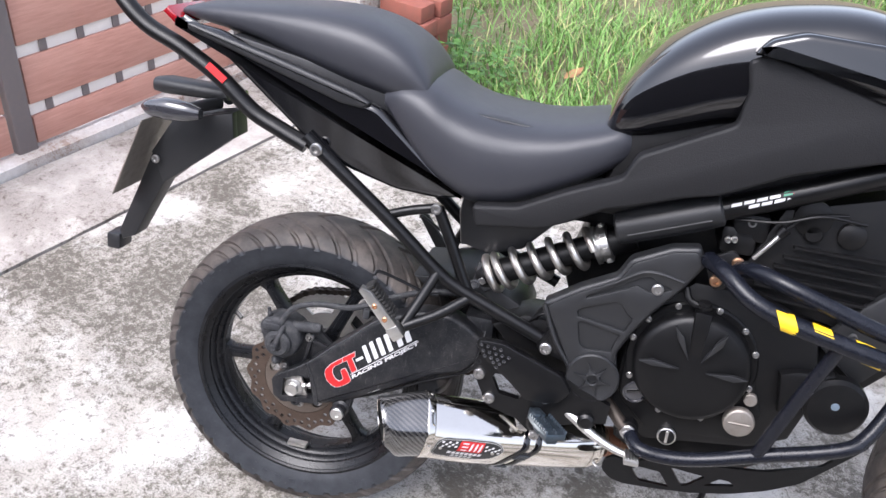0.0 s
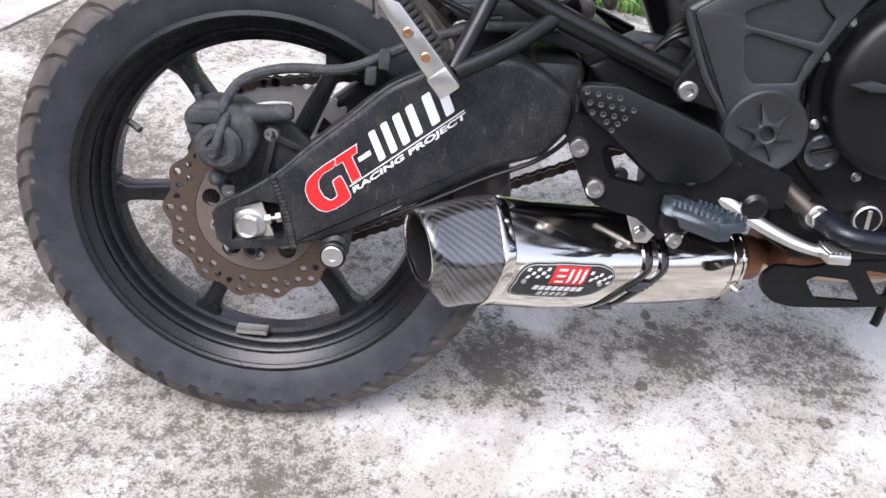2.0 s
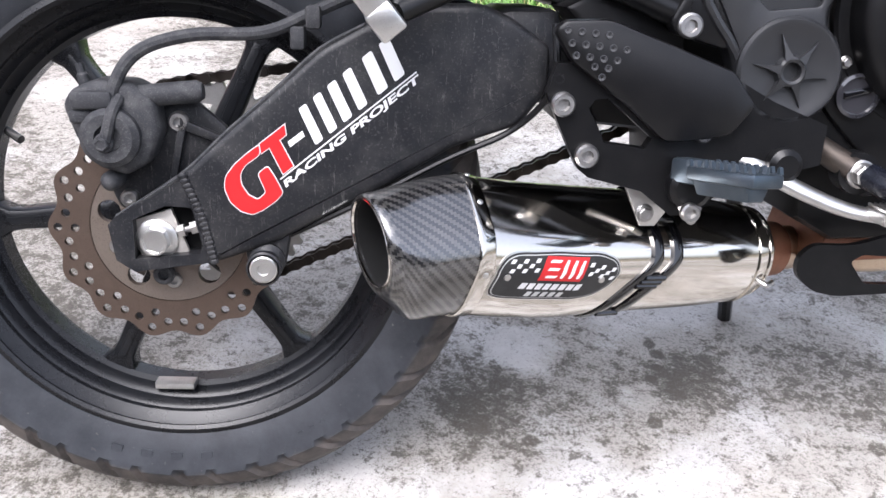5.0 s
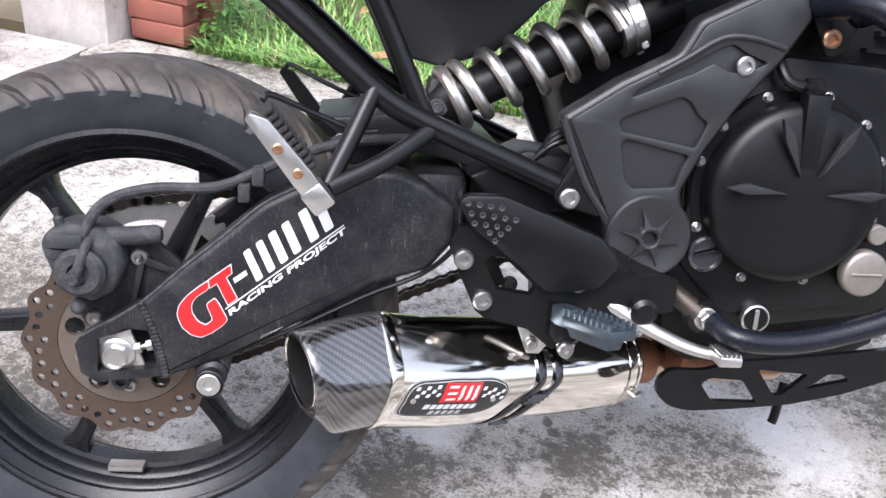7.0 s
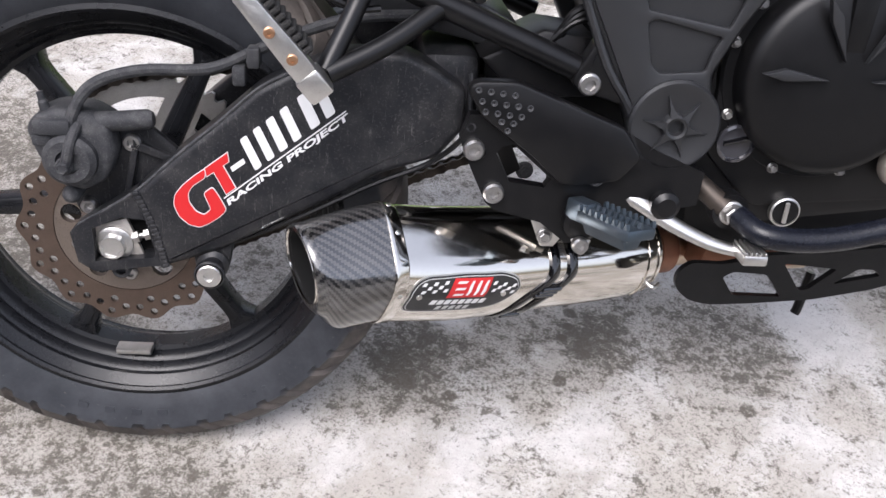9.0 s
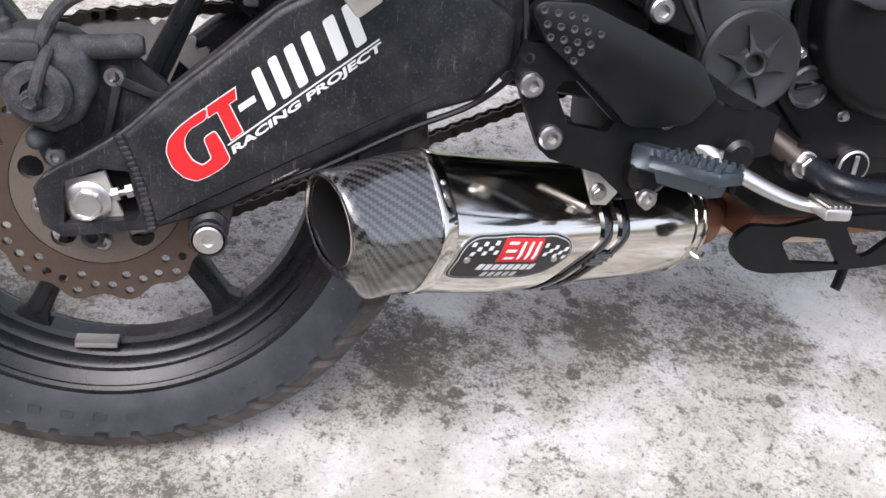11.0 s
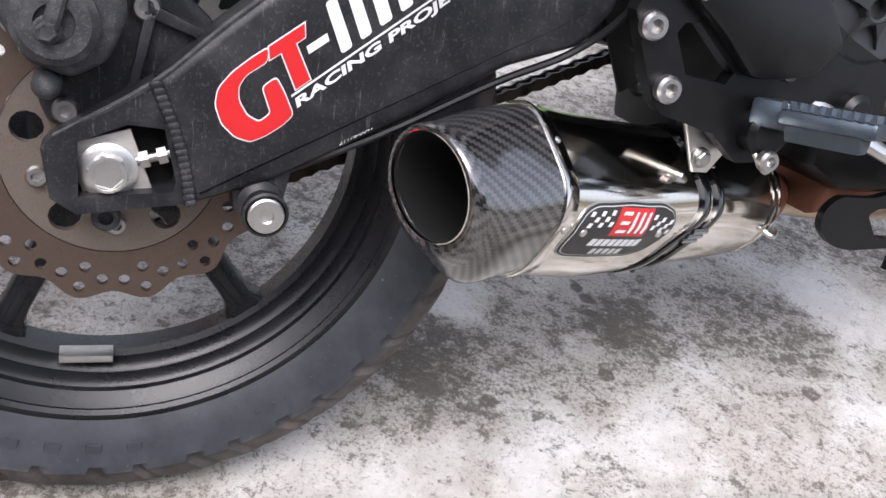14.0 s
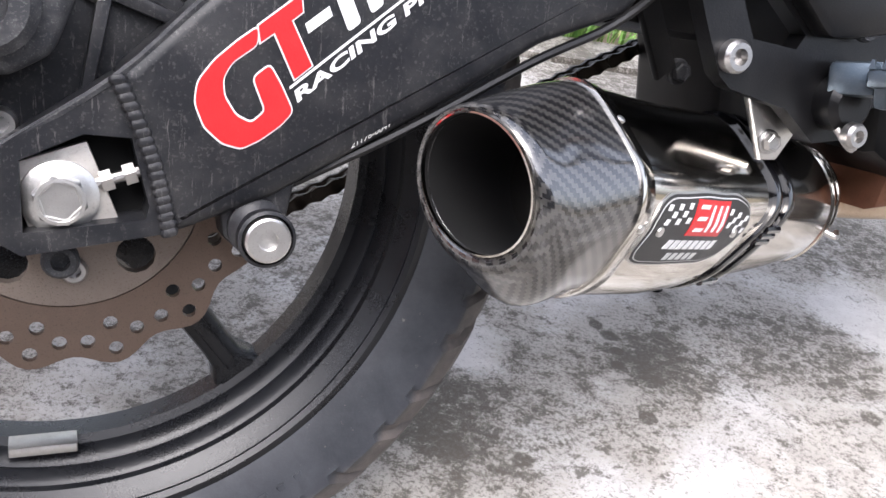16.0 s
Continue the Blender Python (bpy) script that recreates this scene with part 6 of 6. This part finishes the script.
sh_ = part("tank_shroud", prism(shroud, -0.195, -0.150, 0.010, (), 0, 3, 0.01), M_GLOSS, bike, "gloss black tank shroud")
mirrored(sh_)
tail_out = [(-0.255, 0.972), (-0.166, 0.962), (-0.05, 0.920), (0.082, 0.884), (0.125, 0.872), (0.180, 0.826), (0.235, 0.780), (0.295, 0.742), (0.235, 0.732), (0.164, 0.736), (0.081, 0.758), (0.017, 0.784), (-0.080, 0.862), (-0.165, 0.930), (-0.230, 0.962)]
tp = part("tail_panel", prism(tail_out, -0.138, -0.108, 0.010, (), 0, 3, 0.01), M_GLOSS, bike, "gloss black tail panel")
mirrored(tp)
part("seat_rail", prism([(-0.22, 0.972), (-0.05, 0.930), (0.084, 0.893), (0.112, 0.880), (0.100, 0.868), (0.06, 0.872), (-0.08, 0.915), (-0.22, 0.958)], -0.146, -0.125, 0.006, (), 0, 3, 0.006), M_PLASTIC, bike, "black plastic seat trim")
part("under_seat", prism([(-0.20, 0.935), (-0.05, 0.90), (0.10, 0.86), (0.28, 0.76), (0.46, 0.80), (0.55, 0.86), (0.20, 0.89), (-0.15, 0.955)], -0.108, 0.108, 0.004), M_PLASTIC, bike)
rail = part("grab_rail", tube([(-0.385, -0.10, 1.030), (-0.352, -0.122, 0.995), (-0.302, -0.130, 0.955), (-0.235, -0.132, 0.925), (-0.164, -0.135, 0.885), (-0.10, -0.138, 0.835), (-0.05, -0.140, 0.812), (0.004, -0.142, 0.790)], 0.0155, 14, 6, 0.8), M_FRAME, bike, "thick black grab rail with a red label")
mirrored(rail)
lab = box(-0.163, -0.150, 0.893, 0.040, 0.0012, 0.013, 0.0004, 1)
bmesh.ops.transform(lab, matrix=Matrix.Translation((-0.163, -0.1495, 0.893)) @ pose(0, 0, 0, -12, 36, 0) @ Matrix.Translation((0.163, 0.150, -0.893)), verts=lab.verts[:])
part("red_label", lab, M_RED, rail, "small red label")
part("tail_light", prism([(-0.285, 0.985), (-0.255, 0.958), (-0.262, 0.948), (-0.295, 0.975)], -0.09, 0.09, 0.004), M_REDLENS, bike, "red tail light")

part("airbox", prism([(0.50, 0.750), (0.60, 0.745), (0.72, 0.785), (1.04, 0.895), (1.04, 1.00), (0.70, 0.98), (0.54, 0.90)], -0.118, 0.118, 0.01), M_ENGINE, bike, "black airbox under the tank")
part("inner_fender", prism([(0.275, 0.745), (0.268, 0.690), (0.276, 0.632), (0.330, 0.620), (0.390, 0.640), (0.440, 0.695), (0.52, 0.735), (0.52, 0.80), (0.40, 0.775)], -0.062, 0.085, 0.008), M_PLASTIC, bike, "dusty black inner mudguard")

# ---- number plate carrier and indicators ----
holder = part("plate_holder", prism([(-0.180, 0.800), (-0.176, 0.752), (-0.235, 0.712), (-0.329, 0.632), (-0.391, 0.513), (-0.420, 0.500), (-0.425, 0.520), (-0.353, 0.690), (-0.300, 0.775)], -0.026, 0.026, 0.004), M_PLASTIC, bike, "dusty black number plate carrier")
part("fender_side", prism([(-0.180, 0.800), (-0.176, 0.752), (-0.235, 0.705), (-0.320, 0.64), (-0.345, 0.70), (-0.30, 0.77)], -0.042, -0.02, 0.004), M_PLASTIC, holder)
part("reflector_foot", box(-0.440, -0.0, 0.492, 0.030, 0.050, 0.034, 0.005), M_PLASTIC, holder)
np_ = box(0, 0, 0, 0.003, 0.190, 0.165, 0.001, 1)
bmesh.ops.transform(np_, matrix=pose(-0.366, 0.0, 0.696, 0, 22, 0), verts=np_.verts[:])
part("number_plate", np_, M_CARRIER, holder, "dull grey back of a number plate")
bolt(holder, -0.330, -0.05, 0.690, 0.008, 0.006)
for y in (-1, 1):
    stem = tube([(-0.215, y * 0.02, 0.810), (-0.235, y * 0.06, 0.808), (-0.245, y * 0.085, 0.806)], 0.011, 12)
    ind = part("indicator", stem, M_PLASTIC, bike, "small black indicator with a smoked lens")
    rows = [(-0.330, 0.004, 0.798, 0.806), (-0.315, 0.013, 0.788, 0.816), (-0.28, 0.019, 0.784, 0.824), (-0.245, 0.018, 0.786, 0.822), (-0.215, 0.010, 0.794, 0.814)]
    b_ = hull(smooth_rows(rows, 4), 18, 2.4)
    bmesh.ops.translate(b_, vec=(0, y * 0.10, 0), verts=b_.verts[:])
    part("lens", b_, M_LENS, ind, "smoked indicator lens")
part("plate_lamp", hull([(-0.352, 0.020, 0.812, 0.838), (-0.33, 0.028, 0.810, 0.842), (-0.24, 0.030, 0.812, 0.840), (-0.20, 0.026, 0.815, 0.838)], 18, 3), M_PLASTIC, bike, "grey-black plate lamp housing")

# ---- front fork and side stand ----
for y in (-0.095, 0.095):
    part("fork_leg", tube([(1.385, y, 0.30), (1.22, y, 0.72), (1.10, y, 1.02)], 0.026, 16), M_FRAME, bike, "black fork leg")
part("front_axle", tube([(1.385, -0.11, 0.30), (1.385, 0.11, 0.30)], 0.011, 12), M_BOLT, bike)
part("side_stand", tube([(0.62, 0.11, 0.33), (0.66, 0.20, 0.17), (0.69, 0.272, 0.072)], 0.010, 10), M_FRAME, bike, "black side stand")
